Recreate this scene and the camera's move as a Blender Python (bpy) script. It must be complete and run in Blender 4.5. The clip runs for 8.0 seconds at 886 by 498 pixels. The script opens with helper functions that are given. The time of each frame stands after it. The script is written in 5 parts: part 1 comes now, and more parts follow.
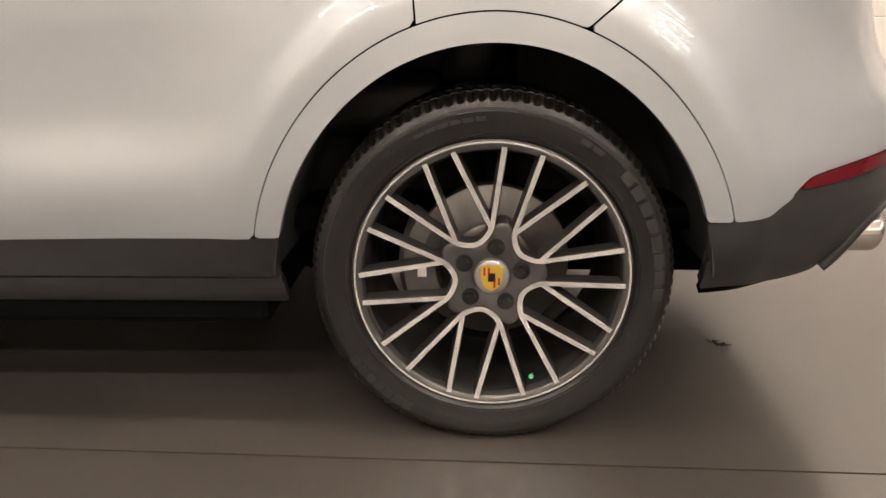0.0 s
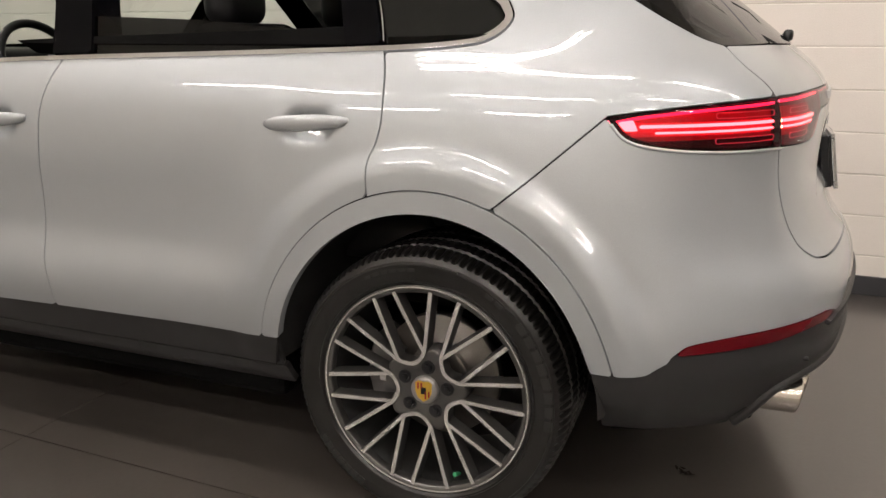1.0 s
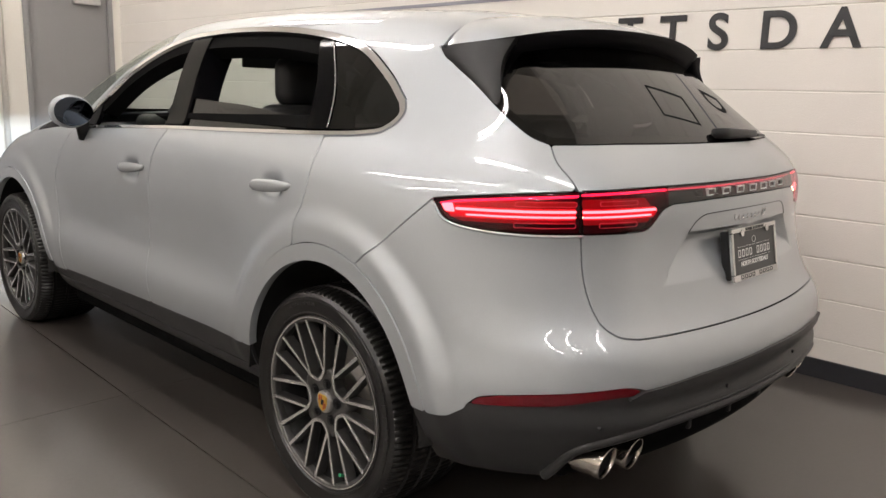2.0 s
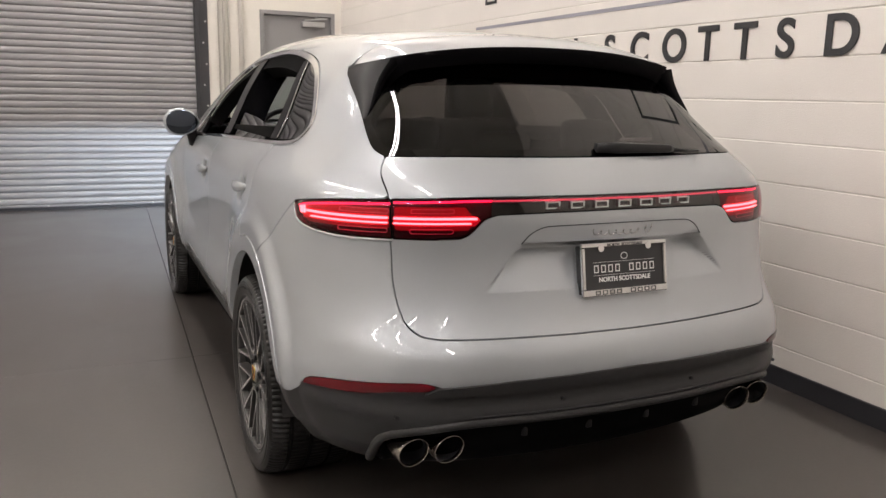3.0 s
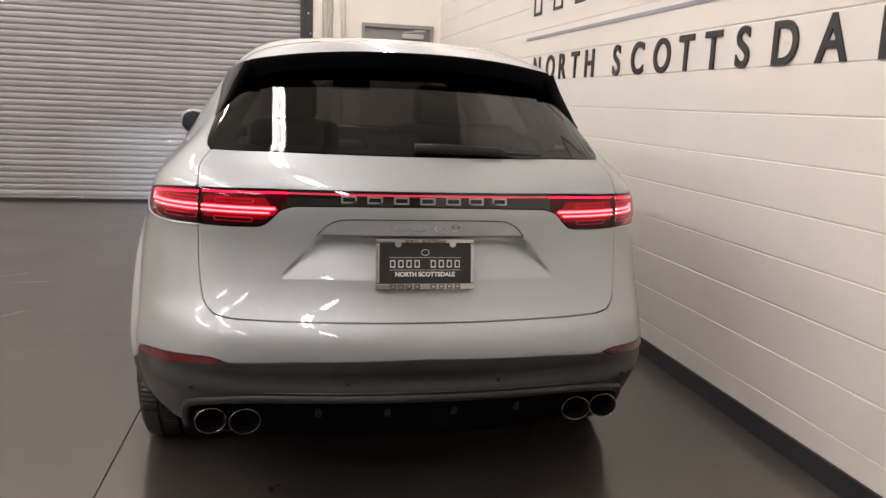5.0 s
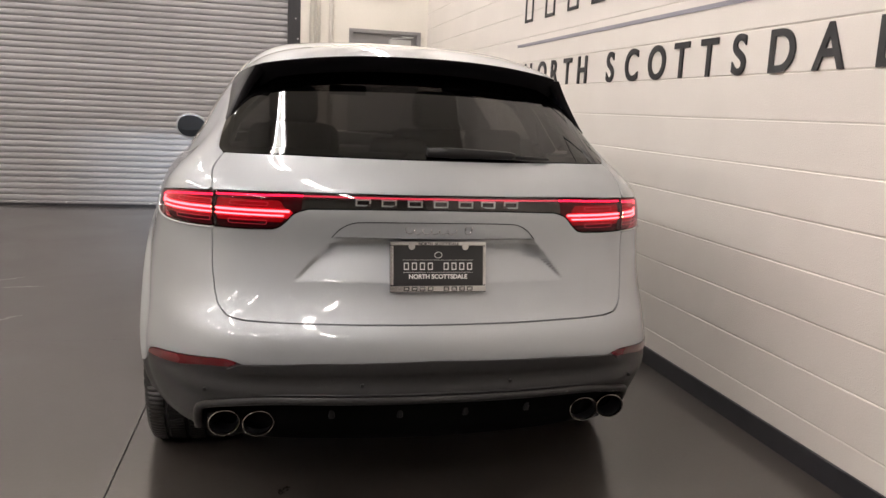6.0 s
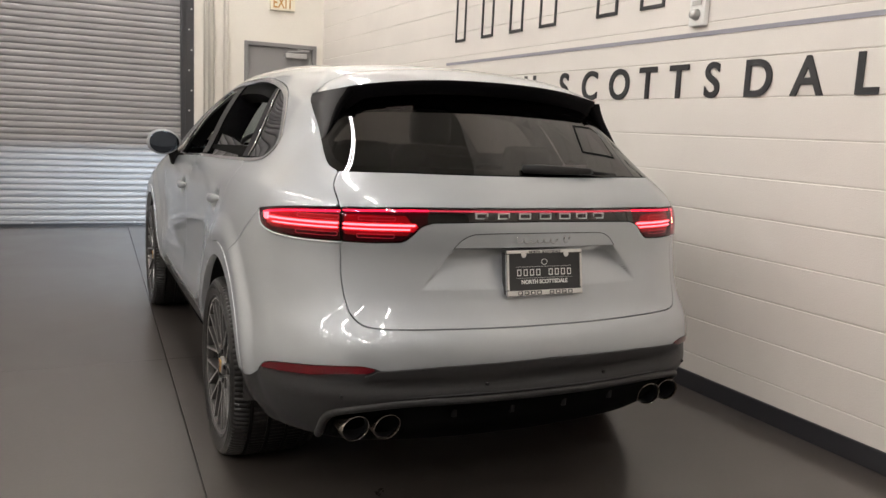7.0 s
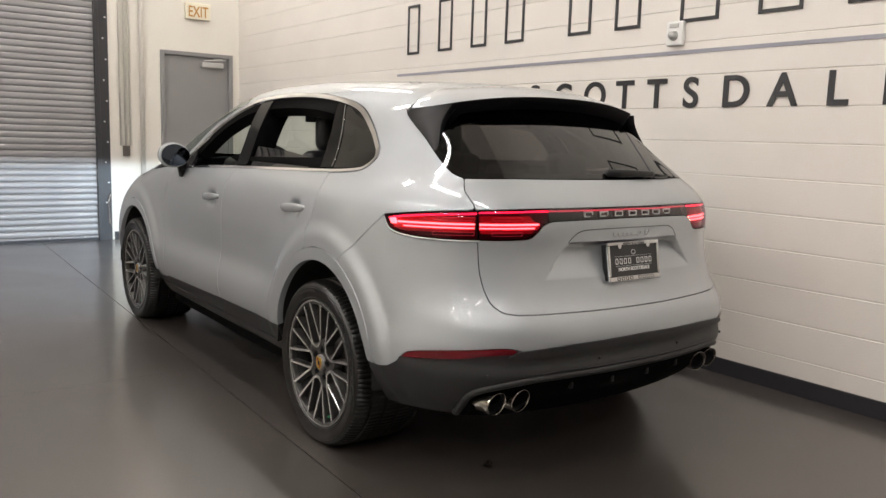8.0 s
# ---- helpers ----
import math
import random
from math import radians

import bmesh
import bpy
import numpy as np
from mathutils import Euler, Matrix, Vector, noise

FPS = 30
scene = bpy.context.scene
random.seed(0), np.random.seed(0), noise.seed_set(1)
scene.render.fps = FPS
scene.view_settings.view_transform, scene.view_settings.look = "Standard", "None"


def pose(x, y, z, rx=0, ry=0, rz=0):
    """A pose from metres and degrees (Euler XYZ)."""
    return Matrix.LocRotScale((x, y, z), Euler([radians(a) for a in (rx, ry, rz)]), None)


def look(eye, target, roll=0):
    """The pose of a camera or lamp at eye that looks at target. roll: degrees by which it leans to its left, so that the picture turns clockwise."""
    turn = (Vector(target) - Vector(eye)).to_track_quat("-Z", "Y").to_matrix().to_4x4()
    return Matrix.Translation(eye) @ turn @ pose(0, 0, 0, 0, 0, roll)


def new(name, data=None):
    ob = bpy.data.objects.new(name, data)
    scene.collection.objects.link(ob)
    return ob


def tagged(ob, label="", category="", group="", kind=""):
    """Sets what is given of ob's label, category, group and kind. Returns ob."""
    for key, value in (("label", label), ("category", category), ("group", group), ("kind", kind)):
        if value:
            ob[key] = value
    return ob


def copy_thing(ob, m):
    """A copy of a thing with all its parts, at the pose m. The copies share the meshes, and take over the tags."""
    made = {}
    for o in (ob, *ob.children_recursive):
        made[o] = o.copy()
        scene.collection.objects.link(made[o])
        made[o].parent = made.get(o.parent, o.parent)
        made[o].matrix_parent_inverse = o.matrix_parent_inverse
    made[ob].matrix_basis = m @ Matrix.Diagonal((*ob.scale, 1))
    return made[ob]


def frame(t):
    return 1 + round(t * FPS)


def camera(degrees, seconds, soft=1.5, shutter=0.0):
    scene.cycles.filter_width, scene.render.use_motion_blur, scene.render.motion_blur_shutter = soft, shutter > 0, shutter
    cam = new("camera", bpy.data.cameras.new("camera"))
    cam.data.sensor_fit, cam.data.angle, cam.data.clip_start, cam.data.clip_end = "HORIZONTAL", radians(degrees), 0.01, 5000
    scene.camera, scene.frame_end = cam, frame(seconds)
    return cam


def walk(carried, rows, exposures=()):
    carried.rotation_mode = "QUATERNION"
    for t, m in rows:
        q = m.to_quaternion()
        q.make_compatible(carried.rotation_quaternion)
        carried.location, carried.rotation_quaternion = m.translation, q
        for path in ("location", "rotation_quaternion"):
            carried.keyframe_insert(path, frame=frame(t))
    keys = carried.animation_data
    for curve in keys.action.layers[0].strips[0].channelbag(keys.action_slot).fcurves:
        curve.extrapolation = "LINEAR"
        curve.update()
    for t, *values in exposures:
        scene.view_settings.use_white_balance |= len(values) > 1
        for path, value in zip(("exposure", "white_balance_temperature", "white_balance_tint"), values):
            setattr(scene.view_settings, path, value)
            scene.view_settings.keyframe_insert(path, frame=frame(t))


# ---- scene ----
cam = camera(58.3, 8.0)
PATH = [
    (0, (-2.507, 0.034, 0.91), (-0.6, 0.115, 0.314), -0.6),
    (0.5, (-2.617, -0.202, 1.07), (-0.724, 0.1, 0.501), -0.7),
    (1, (-2.71, -0.739, 1.243), (-0.908, -0.033, 0.736), 0.1),
    (1.5, (-2.685, -1.382, 1.326), (-1.054, -0.309, 0.892), 0.9),
    (1.7, (-2.614, -1.639, 1.349), (-1.07, -0.436, 0.94), 1.2),
    (2.8, (-1.719, -2.736, 1.389), (-0.778, -1.013, 1.01), 1.5),
    (3, (-1.503, -2.908, 1.42), (-0.69, -1.121, 1.037), 1.2),
    (3.5, (-0.996, -3.203, 1.421), (-0.457, -1.318, 1.027), 1.9),
    (4, (-0.568, -3.331, 1.416), (-0.173, -1.41, 1.023), 2.2),
    (4.5, (-0.396, -3.363, 1.426), (-0.045, -1.432, 1.04), 2.1),
    (5.8, (-0.578, -3.417, 1.388), (-0.063, -1.513, 1.061), 2.8),
    (6, (-0.568, -3.395, 1.403), (-0.111, -1.479, 1.058), 2.6),
    (6.5, (-1.02, -3.402, 1.402), (-0.385, -1.534, 1.073), 2.7),
    (7, (-1.533, -3.31, 1.395), (-0.677, -1.527, 1.095), 2.7),
    (7.5, (-2.087, -3.237, 1.399), (-1.027, -1.567, 1.111), 2.7),
    (8, (-2.599, -3.121, 1.384), (-1.418, -1.53, 1.11), 1.8),
]
walk(cam, [(t, look(eye, target, roll)) for t, eye, target, roll in PATH],
     exposures=[(0,.72,7200,14),(.5,.46,7050,12),(1.0,.18,6750,11),(1.7,.16,6500,10),(3,.12,6500,12),(4.5,.20,6600,13),(6.0,.18,6600,13),(6.5,.10,6550,11),(8,.03,6480,9)])

# ---- world, lights, exposure ----
scene.view_settings.exposure = 0.0
world = bpy.data.worlds.new("World")
scene.world = world
world.use_nodes = True
world.node_tree.nodes["Background"].inputs[0].default_value = (0.9, 0.95, 1.0, 1)
world.node_tree.nodes["Background"].inputs[1].default_value = 0.02

TUBE = 118.0          # strength of the ceiling tubes
HEAD = 270.0          # watts of each headlamp beam


# ---- materials ----
def material(name, color, rough=0.5, metal=0.0, coat=0.0, spec=0.5, grain=0.0, grain_size=40.0, bump=0.0,
             stain=0.0, stain_size=1.5, emit=None, strength=0.0, random_tone=0.0, rough_var=0.0, island=False):
    """A principled material with colour variation at two scales and fine relief."""
    m = bpy.data.materials.new(name)
    m.use_nodes = True
    nt = m.node_tree
    p = nt.nodes["Principled BSDF"]
    p.inputs["Base Color"].default_value = (*color, 1)
    p.inputs["Roughness"].default_value = rough
    p.inputs["Metallic"].default_value = metal
    p.inputs["Coat Weight"].default_value = coat
    p.inputs["Coat Roughness"].default_value = 0.03
    p.inputs["Specular IOR Level"].default_value = spec
    if emit:
        p.inputs["Emission Color"].default_value = (*emit, 1)
        p.inputs["Emission Strength"].default_value = strength
    if grain or stain or bump or random_tone or rough_var:
        geo = nt.nodes.new("ShaderNodeTexCoord")
        fine = nt.nodes.new("ShaderNodeTexNoise")
        fine.inputs["Scale"].default_value = grain_size
        fine.inputs["Detail"].default_value = 6
        big = nt.nodes.new("ShaderNodeTexNoise")
        big.inputs["Scale"].default_value = stain_size
        big.inputs["Detail"].default_value = 4
        big.inputs["Distortion"].default_value = 0.6
        nt.links.new(geo.outputs["Object"], fine.inputs["Vector"])
        nt.links.new(geo.outputs["Object"], big.inputs["Vector"])
        value = nt.nodes.new("ShaderNodeMath")
        value.operation = "MULTIPLY_ADD"
        nt.links.new(fine.outputs["Fac"], value.inputs[0])
        value.inputs[1].default_value = 2 * grain
        value.inputs[2].default_value = 1 - grain
        v2 = nt.nodes.new("ShaderNodeMath")
        v2.operation = "MULTIPLY_ADD"
        nt.links.new(big.outputs["Fac"], v2.inputs[0])
        v2.inputs[1].default_value = 2 * stain
        v2.inputs[2].default_value = 1 - stain
        mul = nt.nodes.new("ShaderNodeMath")
        mul.operation = "MULTIPLY"
        nt.links.new(value.outputs[0], mul.inputs[0])
        nt.links.new(v2.outputs[0], mul.inputs[1])
        last = mul
        if random_tone:
            info = nt.nodes.new("ShaderNodeObjectInfo")
            v3 = nt.nodes.new("ShaderNodeMath")
            v3.operation = "MULTIPLY_ADD"
            nt.links.new(info.outputs["Random"], v3.inputs[0])
            v3.inputs[1].default_value = 2 * random_tone
            v3.inputs[2].default_value = 1 - random_tone
            m3 = nt.nodes.new("ShaderNodeMath")
            m3.operation = "MULTIPLY"
            nt.links.new(mul.outputs[0], m3.inputs[0])
            nt.links.new(v3.outputs[0], m3.inputs[1])
            last = m3
        hsv = nt.nodes.new("ShaderNodeHueSaturation")
        hsv.inputs["Color"].default_value = (*color, 1)
        nt.links.new(last.outputs[0], hsv.inputs["Value"])
        nt.links.new(hsv.outputs["Color"], p.inputs["Base Color"])
        if rough_var:
            r = nt.nodes.new("ShaderNodeMath")
            r.operation = "MULTIPLY_ADD"
            nt.links.new(big.outputs["Fac"], r.inputs[0])
            r.inputs[1].default_value = 2 * rough_var
            r.inputs[2].default_value = rough - rough_var
            nt.links.new(r.outputs[0], p.inputs["Roughness"])
        if bump:
            b = nt.nodes.new("ShaderNodeBump")
            b.inputs["Strength"].default_value = bump
            b.inputs["Distance"].default_value = 0.003
            nt.links.new(fine.outputs["Fac"], b.inputs["Height"])
            nt.links.new(b.outputs["Normal"], p.inputs["Normal"])
    return m


def glass(name, tint, gloss=0.0, rough=0.01):
    """A thin pane: tinted see-through with a Fresnel-driven mirror gloss."""
    m = bpy.data.materials.new(name)
    m.use_nodes = True
    nt = m.node_tree
    for n in list(nt.nodes):
        nt.nodes.remove(n)
    out = nt.nodes.new("ShaderNodeOutputMaterial")
    mix = nt.nodes.new("ShaderNodeMixShader")
    tr = nt.nodes.new("ShaderNodeBsdfTransparent")
    gl = nt.nodes.new("ShaderNodeBsdfGlossy")
    lw = nt.nodes.new("ShaderNodeLayerWeight")
    lw.inputs["Blend"].default_value = 0.5
    pw = nt.nodes.new("ShaderNodeMath")
    pw.operation = "POWER"
    pw.inputs[1].default_value = 4.0
    nt.links.new(lw.outputs["Facing"], pw.inputs[0])
    fr = nt.nodes.new("ShaderNodeMath")
    fr.operation = "MULTIPLY_ADD"
    fr.inputs[1].default_value = 0.9
    fr.inputs[2].default_value = 0.045 + 0.4 * gloss
    nt.links.new(pw.outputs[0], fr.inputs[0])
    gl.inputs["Roughness"].default_value = rough
    tr.inputs["Color"].default_value = (*tint, 1)
    nt.links.new(fr.outputs[0], mix.inputs[0])
    nt.links.new(tr.outputs[0], mix.inputs[1])
    nt.links.new(gl.outputs[0], mix.inputs[2])
    nt.links.new(mix.outputs[0], out.inputs[0])
    return m


def car_paint(name):
    """Silver metallic paint: fine flakes under a clear coat."""
    m = material(name, (0.41, 0.44, 0.462), rough=0.45, metal=0.5, coat=1.0)
    nt = m.node_tree
    p = nt.nodes["Principled BSDF"]
    geo = nt.nodes.new("ShaderNodeTexCoord")
    vor = nt.nodes.new("ShaderNodeTexVoronoi")
    vor.inputs["Scale"].default_value = 1400
    nt.links.new(geo.outputs["Object"], vor.inputs["Vector"])
    big = nt.nodes.new("ShaderNodeTexNoise")
    big.inputs["Scale"].default_value = 2.2
    nt.links.new(geo.outputs["Object"], big.inputs["Vector"])
    hsv = nt.nodes.new("ShaderNodeHueSaturation")
    hsv.inputs["Color"].default_value = (0.41, 0.44, 0.462, 1)
    hsv.inputs["Saturation"].default_value = 0.9
    v = nt.nodes.new("ShaderNodeMath")
    v.operation = "MULTIPLY_ADD"
    nt.links.new(vor.outputs["Color"], v.inputs[0])
    v.inputs[1].default_value = 0.12
    v.inputs[2].default_value = 0.94
    nt.links.new(v.outputs[0], hsv.inputs["Value"])
    nt.links.new(hsv.outputs["Color"], p.inputs["Base Color"])
    r = nt.nodes.new("ShaderNodeMath")
    r.operation = "MULTIPLY_ADD"
    nt.links.new(big.outputs["Fac"], r.inputs[0])
    r.inputs[1].default_value = 0.06
    r.inputs[2].default_value = 0.41
    p.inputs["Coat IOR"].default_value = 1.6
    nt.links.new(r.outputs[0], p.inputs["Roughness"])
    return m


PAINT = car_paint("silver_paint")
CLAD = material("dark_cladding", (0.025, 0.0245, 0.025), rough=0.42, spec=0.3, grain=0.1, grain_size=900, bump=0.12)
BLACK = material("black_trim", (0.010, 0.010, 0.011), rough=0.38, spec=0.3, grain=0.1, grain_size=300)
GLOSSBLACK = material("gloss_black", (0.0025, 0.0025, 0.003), rough=0.08, spec=0.05)
# near-black: the shade in gaps and hollows is put into this colour
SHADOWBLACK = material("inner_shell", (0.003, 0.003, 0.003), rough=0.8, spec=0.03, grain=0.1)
LEATHER = material("black_leather", (0.012, 0.012, 0.013), rough=0.45, spec=0.3, grain=0.15, grain_size=250, bump=0.25)
CHROME = material("satin_chrome", (0.80, 0.80, 0.81), rough=0.10, metal=1.0, grain=0.03)
PIPE = material("exhaust_chrome", (0.50, 0.46, 0.42), rough=0.16, metal=1.0, grain=0.06, stain=0.15, stain_size=12)
BRIGHT = material("polished_chrome", (0.60, 0.60, 0.60), rough=0.16, metal=1.0, grain=0.03)
RUBBER = material("tyre_rubber", (0.0065, 0.006, 0.0057), rough=0.30, spec=0.42, grain=0.22, grain_size=120, bump=0.2, stain=0.25, stain_size=9)
SIDEWALL = material("raised_rubber", (0.014, 0.0135, 0.013), rough=0.42, grain=0.1, grain_size=200)
ALLOY = material("machined_alloy", (0.86, 0.86, 0.855), rough=0.27, metal=0.95, grain=0.05, grain_size=500)
GUNMETAL = material("gunmetal_paint", (0.062, 0.060, 0.058), rough=0.35, metal=0.5, coat=0.5, grain=0.08, grain_size=300)
# darker than the spokes' gunmetal: the shade inside the wheel is in this colour
BARREL = material("barrel_shade", (0.016, 0.016, 0.016), rough=0.45, metal=0.0, spec=0.2, grain=0.1, grain_size=200)
CAPGREY = material("cap_grey", (0.30, 0.29, 0.28), rough=0.38, metal=0.6, grain=0.05, grain_size=300)
IRON = material("brake_iron", (0.20, 0.185, 0.17), rough=0.38, metal=0.8, grain=0.15, grain_size=200)
CALIPER = material("caliper_grey", (0.16, 0.155, 0.15), rough=0.45, metal=0.4, grain=0.1)
DARKGLASS = glass("privacy_glass", (0.085, 0.07, 0.07), gloss=0.0)
SIDEGLASS = glass("tinted_side_glass", (0.03, 0.03, 0.031), gloss=-0.04)
CLEARGLASS = glass("door_glass", (0.66, 0.73, 0.69), gloss=0.0)
REDLENS = glass("red_lens", (0.85, 0.09, 0.22), gloss=-0.03)
SMOKELENS = glass("smoked_lens", (0.22, 0.12, 0.12), gloss=0.1)
LAMPBACK = material("lamp_housing", (0.022, 0.004, 0.007), rough=0.3, metal=0.3, grain=0.05)
LAMPLINE = material("lit_red", (0.8, 0.05, 0.05), emit=(1.0, 0.10, 0.20), strength=3.2)
LAMPCORE = material("lit_red_core", (0.9, 0.2, 0.2), emit=(1.0, 0.90, 0.45), strength=6.5)
REFLECTOR = material("red_reflector", (0.10, 0.001, 0.005), rough=0.18, spec=0.4, coat=0.2, grain=0.15, grain_size=160)
LAMPGLOW = material("red_glow", (0.5, 0.02, 0.03), emit=(1.0, 0.03, 0.14), strength=0.20)
LAMPHAZE = material("dim_red_glow", (0.3, 0.01, 0.02), emit=(1.0, 0.04, 0.12), strength=0.018)
LAMPFRAME = material("pale_lamp_frame", (0.6, 0.3, 0.3), emit=(1.0, 0.45, 0.45), strength=0.11)
BADGE = material("badge_grey", (0.62, 0.62, 0.62), rough=0.3, metal=0.9, grain=0.03)
GOLD = material("badge_gold", (0.62, 0.40, 0.06), rough=0.35, metal=0.6, grain=0.05)
BADGERED = material("badge_red", (0.30, 0.012, 0.012), rough=0.35, grain=0.05)
VALVE = material("valve_green", (0.04, 0.32, 0.14), rough=0.4, grain=0.05)
PLATEBLACK = material("plate_black", (0.018, 0.018, 0.019), rough=0.3, grain=0.05)
WHITEINK = material("white_print", (0.82, 0.82, 0.80), rough=0.45, grain=0.03)
BLACKINK = material("black_print", (0.03, 0.03, 0.03), rough=0.5, grain=0.05)

BLOCK = material("cream_block_paint", (0.76, 0.725, 0.675), rough=0.55, grain=0.05, grain_size=160, bump=0.35, stain=0.075, stain_size=1.6)
MORTAR = material("painted_joint", (0.62, 0.59, 0.53), rough=0.75, grain=0.1, grain_size=120)
PLASTER = material("cream_wall_paint", (0.76, 0.73, 0.66), rough=0.55, grain=0.04, grain_size=90, bump=0.15, stain=0.05)
FARWALL = material("grey_wall_paint", (0.30, 0.285, 0.265), rough=0.6, grain=0.05, stain=0.06)
CEIL = material("ceiling_paint", (0.62, 0.60, 0.56), rough=0.8, grain=0.05, stain=0.05)
CONCRETE = material("sealed_concrete", (0.053, 0.0455, 0.040), spec=0.5, rough=0.4, grain=0.14, grain_size=55, stain=0.36, stain_size=1.3,
                    rough_var=0.09, bump=0.03, coat=0.8)
CONCRETE.node_tree.nodes["Principled BSDF"].inputs["Coat IOR"].default_value = 1.65
CONCRETE.node_tree.nodes["Principled BSDF"].inputs["Coat Roughness"].default_value = 0.17
SCUFF = material("wiped_concrete", (0.085, 0.075, 0.07), spec=0.8, rough=0.42, grain=0.3, grain_size=30, stain=0.3, stain_size=6)
LEAF = material("dry_leaf", (0.012, 0.008, 0.006), rough=0.8, spec=0.2, grain=0.3, grain_size=200)
JOINTFILL = material("joint_fill", (0.02, 0.018, 0.016), rough=0.8, grain=0.1)
RUBBERBASE = material("black_base", (0.022, 0.022, 0.026), rough=0.42, grain=0.12, grain_size=80)
SLAT = material("galvanised_slat", (0.335, 0.33, 0.335), rough=0.45, metal=0.35, grain=0.08, grain_size=30, stain=0.12, stain_size=2.5, random_tone=0.06)
GUIDE = material("dark_guide", (0.03, 0.03, 0.033), rough=0.45, grain=0.1)
DOORGREY = material("grey_door_paint", (0.24, 0.235, 0.235), rough=0.42, grain=0.04, grain_size=60, stain=0.04)
CLOSERGREY = material("closer_silver", (0.5, 0.5, 0.49), rough=0.4, metal=0.5, grain=0.05)
SWITCHBROWN = material("switch_brown", (0.10, 0.085, 0.075), rough=0.5, grain=0.1)
CONDUIT = material("painted_conduit", (0.70, 0.67, 0.61), rough=0.5, grain=0.05)
SIGNWHITE = material("sign_white", (0.80, 0.75, 0.60), rough=0.5, grain=0.03)
SIGNORANGE = material("sign_orange", (0.50, 0.25, 0.05), rough=0.5, grain=0.03)
LETTER = material("wall_letter_black", (0.022, 0.022, 0.024), rough=0.5, grain=0.1)
LILAC = material("wall_line_grey", (0.30, 0.30, 0.34), rough=0.5, grain=0.05)
TUBELIGHT = material("lit_tube", (1, 1, 1), emit=(1.0, 0.935, 0.90), strength=TUBE)
FIXTURE = material("fixture_white", (0.8, 0.8, 0.78), rough=0.4, grain=0.03)
BOLT = material("zinc_bolt", (0.55, 0.55, 0.54), rough=0.35, metal=0.8, grain=0.1)


# ---- mesh helpers ----
def mesh_object(name, verts, faces, mats, parent=None, smooth=False, normals=None, slots=None, label=""):
    me = bpy.data.meshes.new(name)
    me.from_pydata([tuple(map(float, v)) for v in verts], [], [tuple(map(int, f)) for f in faces])
    for m in (mats if isinstance(mats, (list, tuple)) else [mats]):
        me.materials.append(m)
    if slots is not None:
        me.polygons.foreach_set("material_index", np.array(slots, dtype=np.int32))
    if smooth:
        me.polygons.foreach_set("use_smooth", np.ones(len(me.polygons), dtype=bool))
    me.update()
    if normals is not None:
        me.normals_split_custom_set_from_vertices([tuple(map(float, n)) for n in normals])
    ob = new(name, me)
    if parent:
        ob.parent = parent
    if label:
        ob["label"] = label
    return ob


def part(name, bm, mat, parent=None, label="", smooth=False):
    me = bpy.data.meshes.new(name)
    bm.normal_update()
    bm.to_mesh(me)
    bm.free()
    for m in (mat if isinstance(mat, (list, tuple)) else [mat]):
        me.materials.append(m)
    if smooth:
        for p in me.polygons:
            p.use_smooth = True
    ob = new(name, me)
    if parent:
        ob.parent = parent
    if label:
        ob["label"] = label
    return ob


def group_empty(name, label, category, group="", kind=""):
    ob = new(name)
    ob.empty_display_size = 0.1
    return tagged(ob, label, category, group, kind)


def add_box(bm, lo, hi, bevel=0.0, segments=2, turn=None):
    r = bmesh.ops.create_cube(bm, size=1.0)
    v = r["verts"]
    c = [(a + b) / 2 for a, b in zip(lo, hi)]
    s = [abs(b - a) for a, b in zip(lo, hi)]
    for q in v:
        q.co = Vector((q.co.x * s[0], q.co.y * s[1], q.co.z * s[2]))
        if turn:
            q.co.rotate(turn)
        q.co += Vector(c)
    if bevel:
        e = list({e for q in v for e in q.link_edges})
        bmesh.ops.bevel(bm, geom=e, offset=bevel, segments=segments, affect="EDGES", profile=0.5)


def box(name, lo, hi, mat, parent=None, bevel=0.0, label="", turn=None, segments=2):
    bm = bmesh.new()
    add_box(bm, lo, hi, bevel, segments, turn)
    return part(name, bm, mat, parent, label)


def add_tube(bm, a, b, r, n=12, r2=None, caps=True):
    a, b = Vector(a), Vector(b)
    q = (b - a).to_track_quat("Z", "Y")
    r2 = r if r2 is None else r2
    rings = []
    for p, rad in ((a, r), (b, r2)):
        rings.append([bm.verts.new(p + q @ Vector((rad * math.cos(2 * math.pi * i / n), rad * math.sin(2 * math.pi * i / n), 0))) for i in range(n)])
    for i in range(n):
        bm.faces.new((rings[0][i], rings[0][(i + 1) % n], rings[1][(i + 1) % n], rings[1][i]))
    if caps:
        bm.faces.new(rings[0][::-1])
        bm.faces.new(rings[1])


def revolve(name, profile, n, mat, parent, smooth=True, wobble=None, close=False, label="", slots=None):
    """Turns a profile of (x, r) about the x axis."""
    verts, faces, idx = [], [], []
    k = len(profile)
    for i in range(n):
        a = 2 * math.pi * i / n
        for j, (x, r) in enumerate(profile):
            if wobble:
                x, r = wobble(i, j, x, r)
            verts.append((x, r * math.cos(a), r * math.sin(a)))
    for i in range(n):
        for j in range(k if close else k - 1):
            a, b = i * k + j, i * k + (j + 1) % k
            c, d = ((i + 1) % n) * k + (j + 1) % k, ((i + 1) % n) * k + j
            faces.append((a, b, c, d))
            idx.append(slots[j] if slots else 0)
    return mesh_object(name, verts, faces, mat, parent, smooth, slots=idx, label=label)


